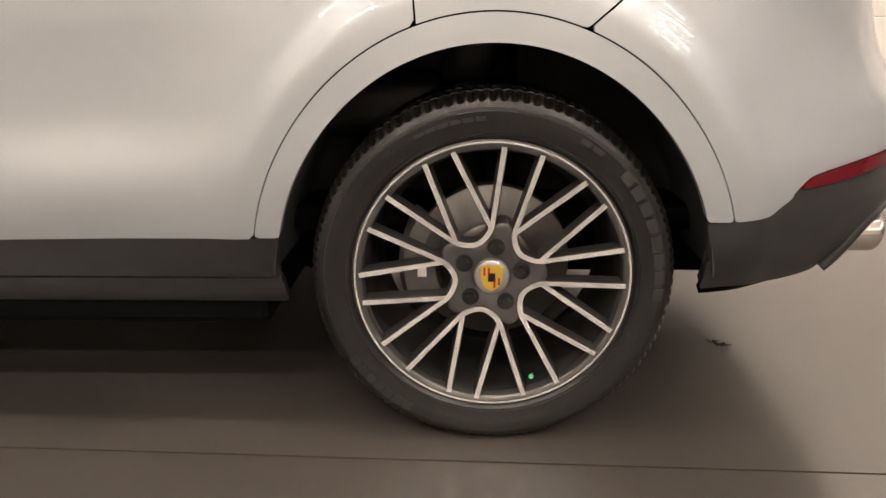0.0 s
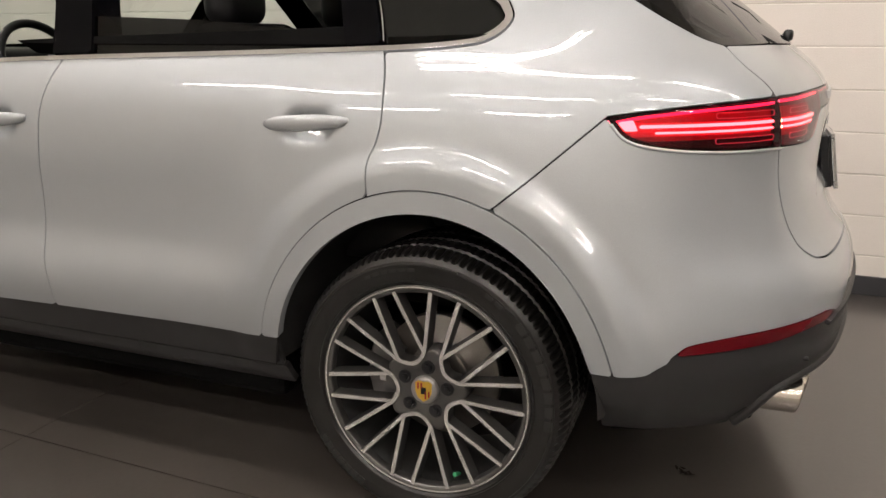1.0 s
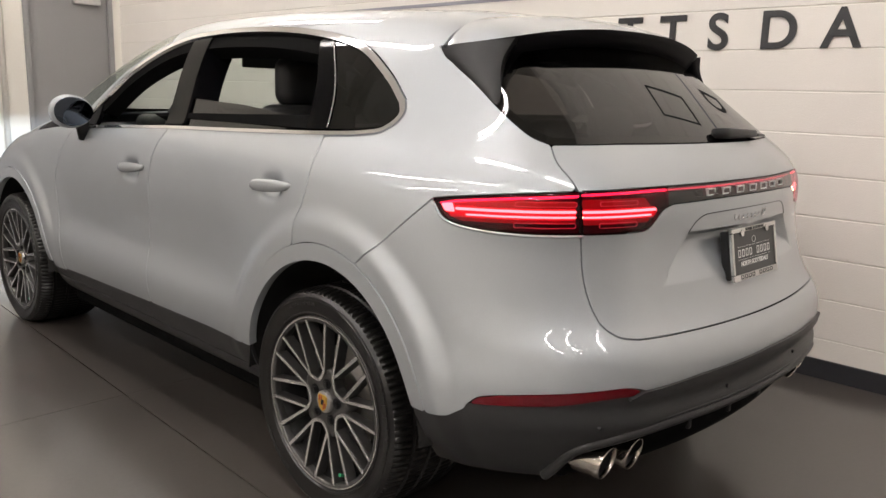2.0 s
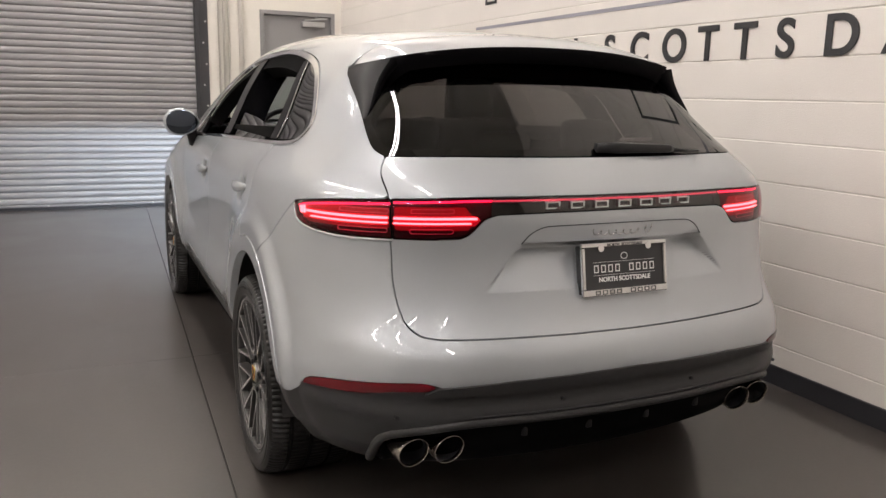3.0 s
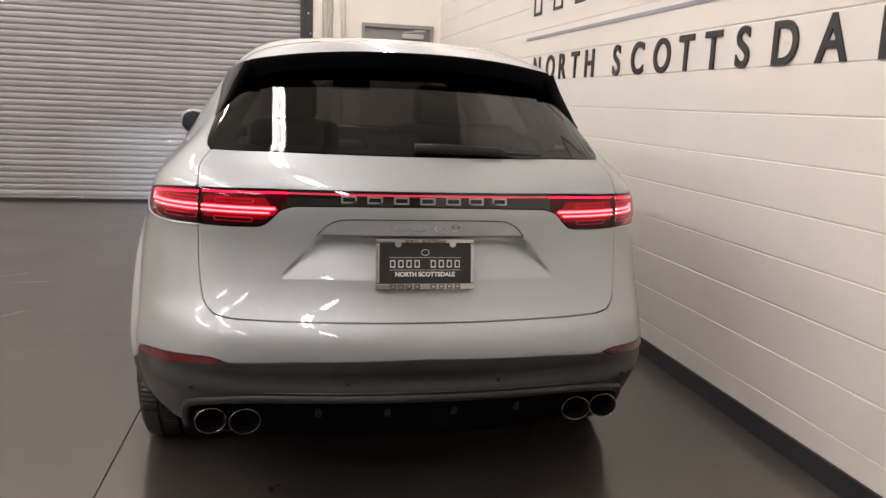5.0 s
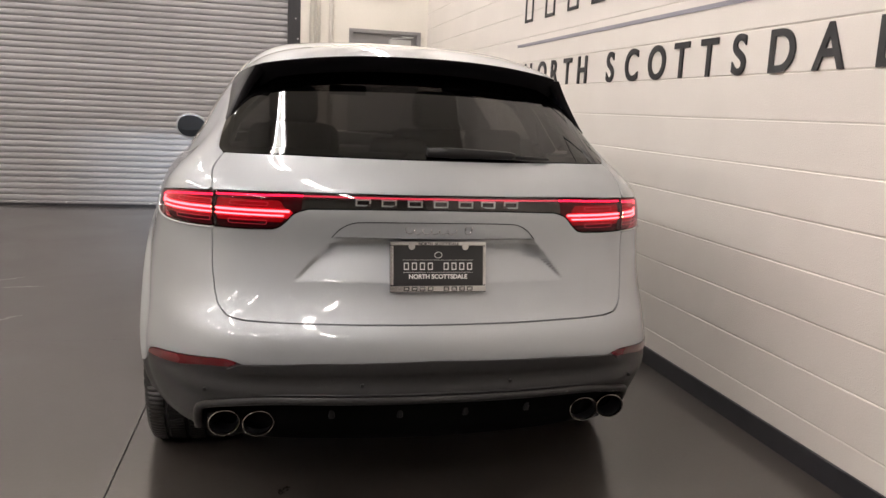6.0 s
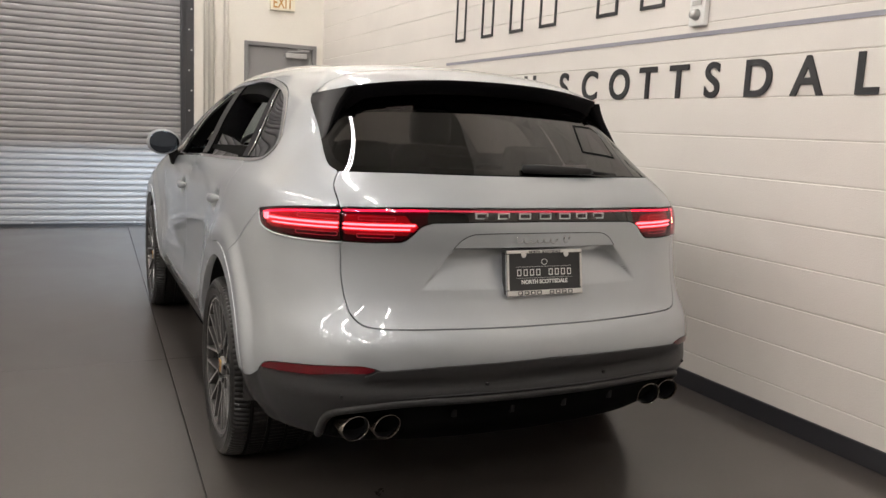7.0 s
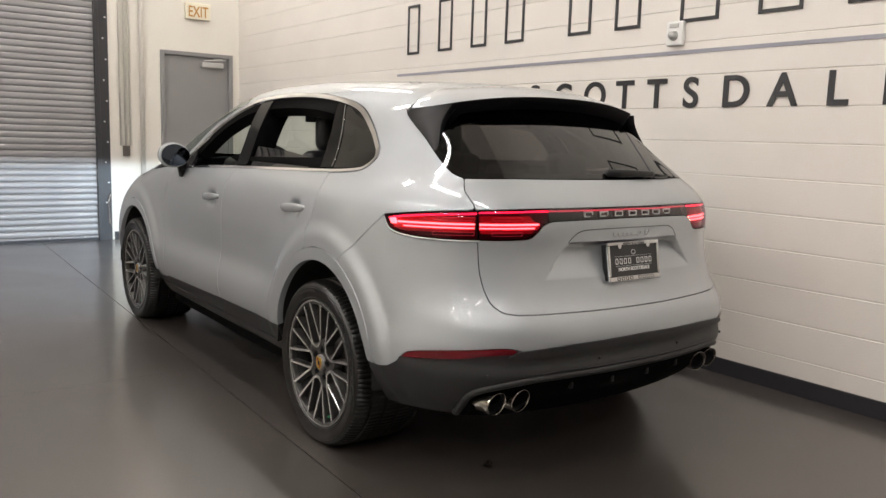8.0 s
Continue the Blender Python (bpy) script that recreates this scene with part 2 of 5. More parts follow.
def sweep(name, pts, r, mat, parent=None, n=8, closed=False, flat=1.0, label=""):
    """A round or oval bar along points."""
    pts = [Vector(p) for p in pts]
    m = len(pts)
    verts, faces = [], []
    for i, p in enumerate(pts):
        a = pts[(i - 1) % m] if closed or i else p
        b = pts[(i + 1) % m] if closed or i < m - 1 else p
        d = (b - a).normalized()
        u = d.cross(Vector((0, 0, 1)))
        u = u.normalized() if u.length > 1e-4 else Vector((1, 0, 0))
        w = u.cross(d)
        for k in range(n):
            t = 2 * math.pi * k / n
            verts.append(p + u * r * math.cos(t) + w * r * flat * math.sin(t))
    for i in range(m if closed else m - 1):
        for k in range(n):
            faces.append((i * n + k, i * n + (k + 1) % n, ((i + 1) % m) * n + (k + 1) % n, ((i + 1) % m) * n + k))
    if not closed:
        faces += [tuple(range(n))[::-1], tuple((m - 1) * n + k for k in range(n))]
    return mesh_object(name, verts, faces, mat, parent, True, label=label)


def writing(name, text, size, depth, mat, parent, m, bold=0.0, align="CENTER"):
    """Raised letters from the built-in font, turned into a mesh."""
    cu = bpy.data.curves.new(name, "FONT")
    cu.body, cu.size, cu.extrude, cu.offset, cu.align_x = text, size, depth, bold, align
    tmp = bpy.data.objects.new(name, cu)
    scene.collection.objects.link(tmp)
    me = bpy.data.meshes.new_from_object(tmp.evaluated_get(bpy.context.evaluated_depsgraph_get()))
    bpy.data.objects.remove(tmp)
    me.name = name
    me.materials.clear()
    me.materials.append(mat)
    ob = new(name, me)
    ob.matrix_basis = m
    if parent:
        ob.parent = parent
    return ob


# ---- the hall ----
WALL_X, BACK_Y, LEFT_X, FRONT_Y, CEIL_Z = 1.65, 7.35, -11.4, -10.5, 6.0
COURSE = 0.2032
LAMP_Z = 5.4        # height of the strip lights


def build_hall():
    # floor: saw-cut concrete slabs over dark joint filler
    floor = group_empty("floor", "dark sealed concrete floor with saw-cut joints", "floor", kind="structure")
    box("joint_filler", (LEFT_X, FRONT_Y, -0.2), (WALL_X + 0.25, BACK_Y + 0.25, -0.012), JOINTFILL, floor)
    g = 0.0030

    def jx(y):
        return -1.07 + 0.032 * (y + 0.0)
    ys = [FRONT_Y, 1.375, BACK_Y + 0.25]
    for i in range(2):
        y0, y1 = ys[i] + 0.0009, ys[i + 1] - 0.0009
        cols = [(lambda y: LEFT_X, lambda y: jx(y) - g), (lambda y: jx(y) + g, lambda y: WALL_X + 0.25)]
        for a, b in cols:
            bm = bmesh.new()
            top = [bm.verts.new((f(y), y, 0)) for f, y in ((a, y0), (b, y0), (b, y1), (a, y1))]
            low = [bm.verts.new((v.co.x, v.co.y, -0.06)) for v in top]
            bm.faces.new(top)
            for k in range(4):
                bm.faces.new((top[k], low[k], low[(k + 1) % 4], top[(k + 1) % 4]))
            part("slab", bm, CONCRETE, floor)

    # pale wiped smears on the slabs
    rnd = random.Random(12)
    for x, y, w, l, a in ((-2.45, 2.98, .05, .42, 40), (-2.22, 2.77, .04, .30, 6), (-2.12, 1.84, .06, .34, 48), (-2.5, 1.2, .03, .5, 70), (-1.75, -.55, .02, .25, 60)):
        n = 14
        up, dn = [], []
        for k in range(n + 1):
            f = -1 + 2 * k / n
            h = w * (1 - f * f) ** .7 * rnd.uniform(.35, 1)
            c = rnd.uniform(-.2, .2) * w
            up.append((f * l / 2, c + h / 2, .0012))
            dn.append((f * l / 2, c - h / 2, .0012))
        ob = mesh_object("scuff", up + dn, [(n + 1 + k, n + 2 + k, k + 1, k) for k in range(n)], SCUFF, floor)
        ob.matrix_basis = pose(x, y, 0, 0, 0, a)

    # a dry leaf fragment behind the wheel
    leaf = group_empty("leaf_debris", "small dry brown leaf fragments on the concrete floor", "debris")
    leaf.location = (-.471, -.629, 0)
    for k in range(8):
        bm = bmesh.new()
        x, y = rnd.uniform(-.018, .018), -.004 + rnd.uniform(-.026, .026)
        a, r = rnd.uniform(0, 6.28), rnd.uniform(.005, .011)
        pts = [bm.verts.new((x + r * math.cos(a + 6.28 * q / 6) * (1.5 if q % 3 == 0 else .5), y + r * math.sin(a + 6.28 * q / 6) * (1.5 if q % 3 == 0 else .5), rnd.uniform(.001, .007))) for q in range(6)]
        bm.faces.new(pts)
        ex = bmesh.ops.extrude_face_region(bm, geom=bm.faces[:])
        for v in [e for e in ex["geom"] if isinstance(e, bmesh.types.BMVert)]:
            v.co.z += .0012
        part("leaf_scrap", bm, LEAF, leaf)

    # right wall: painted block courses, slightly rounded, with thin recessed joints
    wall = group_empty("wall_east", "cream painted concrete block wall with flush joints", "wall", kind="structure")
    box("joint_backing", (WALL_X + 0.004, FRONT_Y, 0), (WALL_X + 0.2, BACK_Y, CEIL_Z), MORTAR, wall)
    n = int(CEIL_Z / COURSE) + 1
    rnd = random.Random(4)
    for k in range(n):
        z0, z1 = k * COURSE + 0.0016, min((k + 1) * COURSE - 0.0016, CEIL_Z)
        if z1 - z0 < 0.02:
            continue
        dx = rnd.uniform(-0.0012, 0.0012)
        bm = bmesh.new()
        prof = [(0.012, z0 - 0.001), (0.003, z0), (0.0, z0 + 0.004), (0.0, z1 - 0.004), (0.003, z1), (0.012, z1 + 0.001)]
        st = int((BACK_Y - FRONT_Y) / 0.2)
        rows = []
        for j in range(st + 1):
            y = FRONT_Y + (BACK_Y - FRONT_Y) * j / st
            w = 0.0012 * noise.noise(Vector((0, y * 2.1, k * 3.7)))
            v = 0.0012 * noise.noise(Vector((5, y * 1.3, k * 1.7)))
            rows.append([bm.verts.new((WALL_X + px + dx + w, y, pz + v)) for px, pz in prof])
        for j in range(st):
            for q in range(len(prof) - 1):
                bm.faces.new((rows[j][q], rows[j + 1][q], rows[j + 1][q + 1], rows[j][q + 1]))
        part("block_course", bm, BLOCK, wall)
    bb = tagged(box("baseboard", (WALL_X - 0.016, FRONT_Y, 0.0), (WALL_X - 0.001, BACK_Y - 0.02, 0.10), RUBBERBASE, bevel=0.004), "black rubber cove base along the block wall", "baseboard", kind="structure")

    # back wall with the roller door opening (x -5.3 .. -0.1) and a steel door
    back = group_empty("wall_north", "cream painted back wall beside the roller door", "wall", kind="structure")
    DX0, DX1, DZ = 0.60, 1.555, 2.40
    box("wall_panel", (-0.03, BACK_Y, 0), (DX0, BACK_Y + 0.2, CEIL_Z), PLASTER, back)
    box("wall_panel", (DX1, BACK_Y, 0), (WALL_X, BACK_Y + 0.2, CEIL_Z), PLASTER, back)
    box("wall_panel", (DX0, BACK_Y, DZ), (DX1, BACK_Y + 0.2, CEIL_Z), PLASTER, back)
    box("wall_panel", (-5.4, BACK_Y, 3.75), (-0.03, BACK_Y + 0.2, CEIL_Z), PLASTER, back)
    box("wall_panel", (LEFT_X, BACK_Y, 0), (-5.4, BACK_Y + 0.2, CEIL_Z), PLASTER, back)
    tagged(box("baseboard", (0.0, BACK_Y - 0.012, 0), (DX0 - 0.06, BACK_Y - 0.001, 0.10), RUBBERBASE, bevel=0.004), "black rubber base under the back wall", "baseboard", kind="structure")
    for name, mat, lo, hi in (("wall_west", PLASTER, (LEFT_X - 0.2, FRONT_Y, 0), (LEFT_X, BACK_Y + 0.2, CEIL_Z)), ("wall_south", FARWALL, (LEFT_X - 0.2, FRONT_Y - 0.2, 0), (WALL_X + 0.2, FRONT_Y, CEIL_Z))):
        tagged(box(name, lo, hi, mat), "plain painted wall closing the hall", "wall", kind="structure")
    tagged(box("ceiling", (LEFT_X - 0.2, FRONT_Y - 0.2, CEIL_Z), (WALL_X + 0.2, BACK_Y + 0.2, CEIL_Z + 0.2), CEIL), "painted ceiling with strip lights", "ceiling", kind="structure")

    # steel door with frame, closer and hinge-side stile
    door = group_empty("door_1", "grey painted steel door with a surface closer", "door", kind="structure")
    f = 0.05
    bm = bmesh.new()
    add_box(bm, (DX0, BACK_Y - 0.025, 0), (DX0 + f, BACK_Y + 0.12, DZ), 0.003)
    add_box(bm, (DX1 - f, BACK_Y - 0.025, 0), (DX1, BACK_Y + 0.12, DZ), 0.003)
    add_box(bm, (DX0 + f, BACK_Y - 0.025, DZ - f), (DX1 - f, BACK_Y + 0.12, DZ), 0.003)
    part("door_frame", bm, DOORGREY, door)
    box("door_leaf", (DX0 + f + 0.003, BACK_Y + 0.02, 0.01), (DX1 - f - 0.003, BACK_Y + 0.065, DZ - f - 0.003), DOORGREY, door, bevel=0.002)
    box("door_closer", (1.13, BACK_Y - 0.045, 2.22), (1.42, BACK_Y + 0.018, 2.285), CLOSERGREY, door, bevel=0.008)
    bm = bmesh.new()
    add_tube(bm, (1.16, BACK_Y - 0.03, 2.30), (1.45, BACK_Y - 0.05, 2.325), 0.008)
    add_tube(bm, (1.45, BACK_Y - 0.05, 2.325), (1.30, BACK_Y - 0.01, 2.335), 0.008)
    part("closer_arm", bm, CLOSERGREY, door)

    # roller door: one curved slat after another between dark guides
    rd = group_empty("roller_door", "closed galvanised steel roller door with narrow curved slats", "roller door", kind="structure")
    pitch, x0, x1 = 0.0745, -5.35, -0.16
    prof = [(-0.004, 0.0), (0.008, 0.0015), (0.0125, 0.006), (0.0150, 0.014), (0.0168, 0.026), (0.0172, 0.037), (0.0164, 0.048), (0.0140, 0.060), (0.0110, 0.0665), (0.006, 0.0695), (-0.004, 0.0700), (-0.004, 0.0745)]
    verts, faces = [], []
    for xx in (x0, x1):
        for d, h in prof:
            verts.append((xx, -d, h))
    k = len(prof)
    faces = [(j, j + 1, k + j + 1, k + j) for j in range(k - 1)]
    first = None
    for i in range(50):
        if first is None:
            first = mesh_object("slat", verts, faces, SLAT, rd, smooth=True)
            first.data.set_sharp_from_angle(angle=radians(30))
            ob = first
        else:
            ob = new("slat", first.data)
            ob.parent = rd
        ob.location = (0, BACK_Y + 0.03, 0.06 + i * pitch)
    box("bottom_bar", (x0, BACK_Y - 0.0, 0.032), (x1, BACK_Y + 0.05, 0.058), SLAT, rd, bevel=0.006)
    box("bottom_seal", (x0, BACK_Y + 0.002, 0.0005), (x1, BACK_Y + 0.045, 0.0315), RUBBERBASE, rd)
    for xa, xb in ((-0.19, -0.03), (-5.4, -5.32)):
        bm = bmesh.new()
        add_box(bm, (xa, BACK_Y - 0.045, 0), (xa + 0.05, BACK_Y + 0.02, 3.75), 0.003)
        add_box(bm, (xa + 0.03, BACK_Y - 0.02, 0), (xb, BACK_Y + 0.02, 3.75), 0.002)
        part("door_guide", bm, GUIDE, rd)
    for i in range(14):
        bm = bmesh.new()
        add_tube(bm, (-0.06 - 0.03 * (i % 2), BACK_Y - 0.02, 0.22 + i * 0.25), (-0.06 - 0.03 * (i % 2), BACK_Y - 0.032, 0.22 + i * 0.25), 0.011, 8)
        part("guide_bolt", bm, BOLT, rd)
    for xx in (-3.95, -2.9, -1.9, -0.75, -0.35):
        bm = bmesh.new()
        add_tube(bm, (xx, BACK_Y, 0.045), (xx, BACK_Y - 0.012, 0.045), 0.012, 8)
        part("bar_bolt", bm, BOLT, rd)
    sweep("grab_handle", [(-0.045, BACK_Y - 0.02, 0.58), (-0.06, BACK_Y - 0.06, 0.56), (-0.075, BACK_Y - 0.07, 0.50), (-0.075, BACK_Y - 0.07, 0.26), (-0.06, BACK_Y - 0.06, 0.20), (-0.045, BACK_Y - 0.02, 0.18)], 0.008, CHROME, rd)

    # conduits and a small box beside the roller door
    con = group_empty("conduit_run", "cream painted conduits clipped up the wall with a small switch", "conduit")
    for xx, r in ((0.10, 0.012), (0.16, 0.016), (0.215, 0.012), (0.36, 0.030)):
        bm = bmesh.new()
        add_tube(bm, (xx, BACK_Y - r - 0.004, 1.18 if r < 0.03 else 0.11), (xx, BACK_Y - r - 0.004, CEIL_Z - 0.01), r, 12)
        part("conduit", bm, CONDUIT, con, smooth=True)
    box("switch_box", (0.12, BACK_Y - 0.05, 1.05), (0.20, BACK_Y - 0.001, 1.18), SWITCHBROWN, con, bevel=0.006)

    # exit sign
    sign = group_empty("exit_sign", "cream exit sign with orange letters above the door", "exit sign")
    box("sign_box", (0.92, BACK_Y - 0.05, 2.815), (1.245, BACK_Y - 0.001, 3.02), SIGNWHITE, sign, bevel=0.006)
    writing("sign_letters", "EXIT", 0.195, 0.002, SIGNORANGE, sign, pose(1.083, BACK_Y - 0.053, 2.845, 90, 0, 0) @ Matrix.Diagonal((.66, 1, 1, 1)), bold=0.0015)

    # wall lettering
    text = group_empty("wall_lettering", "black cut-out letters spelling the place name on the block wall", "wall lettering")
    for ch, y in (("N", 3.10), ("O", 2.76), ("R", 2.49), ("T", 2.215), ("H", 1.935), ("S", 1.475), ("C", 1.17), ("O", 0.853), ("T", 0.58), ("T", 0.31), ("S", 0.045), ("D", -0.272), ("A", -0.575), ("L", -0.885), ("E", -1.18)):
        writing("letter", ch, 0.262, 0.004, LETTER, text, pose(WALL_X - 0.005, y, 1.632, 90, 0, -90), bold=0.0045)
    brand = group_empty("wall_brand_marks", "row of tall thin black outline shapes on the block wall", "wall lettering")
    for y0, w in ((3.255, 0.19), (2.765, 0.20), (2.295, 0.20), (1.855, 0.22), (1.15, 0.22), (0.705, 0.22), (0.165, 0.28), (-0.38, 0.27), (-0.90, 0.22)):
        bm = bmesh.new()
        s = 0.022
        for ya, yb, za, zb in ((y0, y0 - s, 2.155, 2.60), (y0 - w + s, y0 - w, 2.155, 2.60), (y0 - s, y0 - w + s, 2.155, 2.155 + s), (y0 - s, y0 - w + s, 2.60 - s, 2.60)):
            add_box(bm, (WALL_X - 0.009, yb, za), (WALL_X - 0.001, ya, zb), 0.0)
        part("brand_mark", bm, LETTER, brand)
    tagged(box("wall_line", (WALL_X - 0.006, -1.5, 1.962), (WALL_X - 0.001, 3.42, 1.985), LILAC), "thin grey painted strip between the wall letter rows", "wall strip")

    # fire strobe
    st = group_empty("fire_strobe", "white wall-mounted alarm strobe with a clear lens", "alarm strobe")
    box("strobe_base", (WALL_X - 0.035, 0.118, 2.015), (WALL_X - 0.001, 0.24, 2.165), FIXTURE, st, bevel=0.008)
    bm = bmesh.new()
    add_tube(bm, (WALL_X - 0.036, 0.18, 2.075), (WALL_X - 0.07, 0.18, 2.075), 0.032, 20, 0.022)
    part("strobe_lens", bm, CLOSERGREY, st, smooth=True)
    box("strobe_grille", (WALL_X - 0.04, 0.145, 2.125), (WALL_X - 0.036, 0.215, 2.15), CLOSERGREY, st, bevel=0.001)

    # strip lights: twin tubes in white channels, all running along the hall
    fix = group_empty("strip_light", "white twin-tube ceiling strip light, lit", "strip light", "ceiling strip lights")
    box("channel", (-0.11, -1.2, 0.04), (0.11, 1.2, 0.11), FIXTURE, fix, bevel=0.01)
    for s in (-1, 1):
        bm = bmesh.new()
        add_tube(bm, (s * 0.06, -1.17, 0.018), (s * 0.06, 1.17, 0.018), 0.013, 12)
        part("tube", bm, TUBELIGHT, fix, smooth=True)
    for yy in (-0.8, 0.8):
        bm = bmesh.new()
        add_tube(bm, (0, yy, 0.10), (0, yy, CEIL_Z - LAMP_Z), 0.006, 8)
        part("hanger_rod", bm, FIXTURE, fix)
    spots = [(x, y) for x in (-1.4, -4.8, -8.2) for y in (4.3, 0.7, -2.9, -6.5)] + [(0.7, 5.6)]
    fix.matrix_basis = pose(*spots[0], LAMP_Z)
    for x, y in spots[1:]:
        copy_thing(fix, pose(x, y, LAMP_Z))


build_hall()

# ---- the car's outer surface ----
def curve(pts, soft=0.0):
    """A smooth monotone curve through (x, y) pairs, its bends evened out over the width soft."""
    p = np.array(sorted(pts), float)
    x, y = p[:, 0], p[:, 1]
    h = np.diff(x)
    d = np.diff(y) / h
    m = np.zeros(len(x))
    m[0], m[-1] = d[0], d[-1]
    for i in range(1, len(x) - 1):
        if d[i - 1] * d[i] > 0:
            a, b = 2 * h[i] + h[i - 1], h[i] + 2 * h[i - 1]
            m[i] = (a + b) / (a / d[i - 1] + b / d[i])

    def f(v):
        v = np.clip(np.asarray(v, float), x[0], x[-1])
        i = np.clip(np.searchsorted(x, v) - 1, 0, len(h) - 1)
        t = (v - x[i]) / h[i]
        return (1 + 2 * t) * (1 - t) ** 2 * y[i] + t * (1 - t) ** 2 * h[i] * m[i] + t * t * (3 - 2 * t) * y[i + 1] + t * t * (t - 1) * h[i] * m[i + 1]
    if not soft:
        return f
    q = soft / 5
    grid = np.arange(x[0] - 8 * soft, x[-1] + 8 * soft, q)
    raw = f(grid) + np.minimum(grid - x[0], 0) * m[0] + np.maximum(grid - x[-1], 0) * m[-1]
    k = np.exp(-.5 * (np.arange(-20, 21) / 5) ** 2)
    tab = np.convolve(raw, k / k.sum(), "same")
    slope = np.gradient(tab, q)

    def smooth(v):
        v = np.clip(np.asarray(v, float), x[0], x[-1])
        u = (v - grid[0]) / q
        i = np.clip(u.astype(int), 0, len(grid) - 2)
        t = u - i
        return (1 + 2 * t) * (1 - t) ** 2 * tab[i] + t * (1 - t) ** 2 * q * slope[i] + t * t * (3 - 2 * t) * tab[i + 1] + t * t * (t - 1) * q * slope[i + 1]
    return smooth


def smax(a, b, k):
    h = np.maximum(k - np.abs(a - b), 0) / k
    return np.maximum(a, b) + h * h * k / 4


def step(v, a, b):
    t = np.clip((v - a) / (b - a), 0, 1)
    return t * t * t * (t * (6 * t - 15) + 10)


AXLE, HUB_Z = 2.895, 0.365
side_w = curve([(.18, .80), (.24, .855), (.30, .893), (.36, .908), (.42, .930), (.46, .942), (.52, .951), (.56, .9505), (.60, .944), (.65, .932), (.70, .926), (.80, .9255), (.90, .929), (1.0, .926), (1.08, .915), (1.15, .888), (1.20, .846), (1.24, .822), (1.30, .79), (1.40, .737), (1.50, .672), (1.60, .606), (1.70, .54), (1.8, .48)], .028)
plan_w = curve([(-1.1, -.085), (-.62, -.042), (-.2, .0), (.5, 0), (1.5, 0), (2.4, -.002), (3.0, -.004), (3.5, -.03), (3.9, -.10)], .15)
rear_y = curve([(.15, -.70), (.24, -.84), (.30, -.93), (.36, -.985), (.44, -1.018), (.50, -1.048), (.515, -1.046), (.545, -1.030), (.575, -1.038), (.60, -1.046), (.64, -1.045), (.68, -1.038), (.70, -1.030), (.72, -1.014), (.76, -.983), (.86, -.945), (.96, -.93), (1.06, -.935), (1.12, -.925), (1.18, -.885), (1.24, -.812), (1.30, -.738), (1.38, -.635), (1.46, -.530), (1.54, -.415), (1.60, -.31), (1.66, -.15), (1.75, .1)], .018)
rear_bow = curve([(.2, .22), (.6, .2), (1.1, .25), (1.3, .32), (1.7, .4)], .06)
top_z = curve([(-1.2, 1.50), (-.7, 1.60), (-.3, 1.640), (.3, 1.680), (.9, 1.698), (1.4, 1.692), (1.8, 1.645), (2.2, 1.46), (2.6, 1.24), (2.85, 1.142), (3.2, 1.078), (3.5, .975), (3.75, .82), (3.9, .6)], .06)
front_y = curve([(.15, 3.55), (.3, 3.75), (.5, 3.84), (.7, 3.83), (.85, 3.74), (1.0, 3.5), (1.2, 3.2), (1.8, 2.6)], .05)
corner_k = curve([(.3, .34), (.7, .32), (1.1, .30), (1.3, .16), (1.6, .12)], .12)


flare_w = curve([(.25, .84), (.33, .90), (.45, .958), (.60, .974), (.80, .974), (.95, .968), (1.1, .955)], .03)


def half_width(y, z):
    w = side_w(z) + plan_w(y) - (.02 * step(-y, -.6, .2) + .048 * step(-y, .08, .50)) * step(z, 1.09, 1.39)
    goal = flare_w(z)
    for cy, k in ((0.0, .0), (AXLE, .008)):
        r = np.hypot(1.115 * (y - cy), z - .335)
        w = w + np.maximum(goal - k - w, 0) * (.42 * (1 - step(r, .590, .690)) + .58 * (1 - step(r, .55, .96)))
    for yc, zc in ((1.435, 1.010), (.338, 1.040)):
        w = w - .030 * np.exp(-((y - yc) / .062) ** 4 - ((z - zc + .006) / .032) ** 2)
    return w


def recess(x, z):
    """Depth of the scooped number-plate recess in the tailgate."""
    edge = .335 + np.clip(.985 - z, 0, .2) * .95
    return .052 * np.clip((z - .85) / .12, 0, 1) ** 1.2 * (1 - step(np.abs(x), edge - .026, edge)) * (1 - step(z, .984, .990))


def body(x, y, z):
    """Below zero inside the car's outer surface."""
    x = np.abs(x)
    a = smax(x - half_width(y, z), rear_y(z) + rear_bow(z) * x * x + recess(x, z) - y, corner_k(z))
    a = smax(a, (z - (top_z(y) - .10 * x * x * (1 - .6 * step(y, 2.3, 2.9)) - np.where(y < 1.6, 1, 1 - step(y, 1.6, 2.3)) * .06 * (x / .7) ** 6 - step(y, 1.6, 2.3) * .05 * (x / .98) ** 10)) * .85, .10)
    return smax(a, y - (front_y(z) - .24 * x * x - .17 * x ** 5), .18)


YA, YB = -.25, 2.4


def s_of(x, y):
    """The run along the car's outline, from behind (-1.82) along the side (-0.25 .. 2.4) to the nose."""
    if y < YA:
        return YA - math.atan2(YA - y, abs(x))
    if y > YB:
        return YB + math.atan2(y - YB, abs(x))
    return y


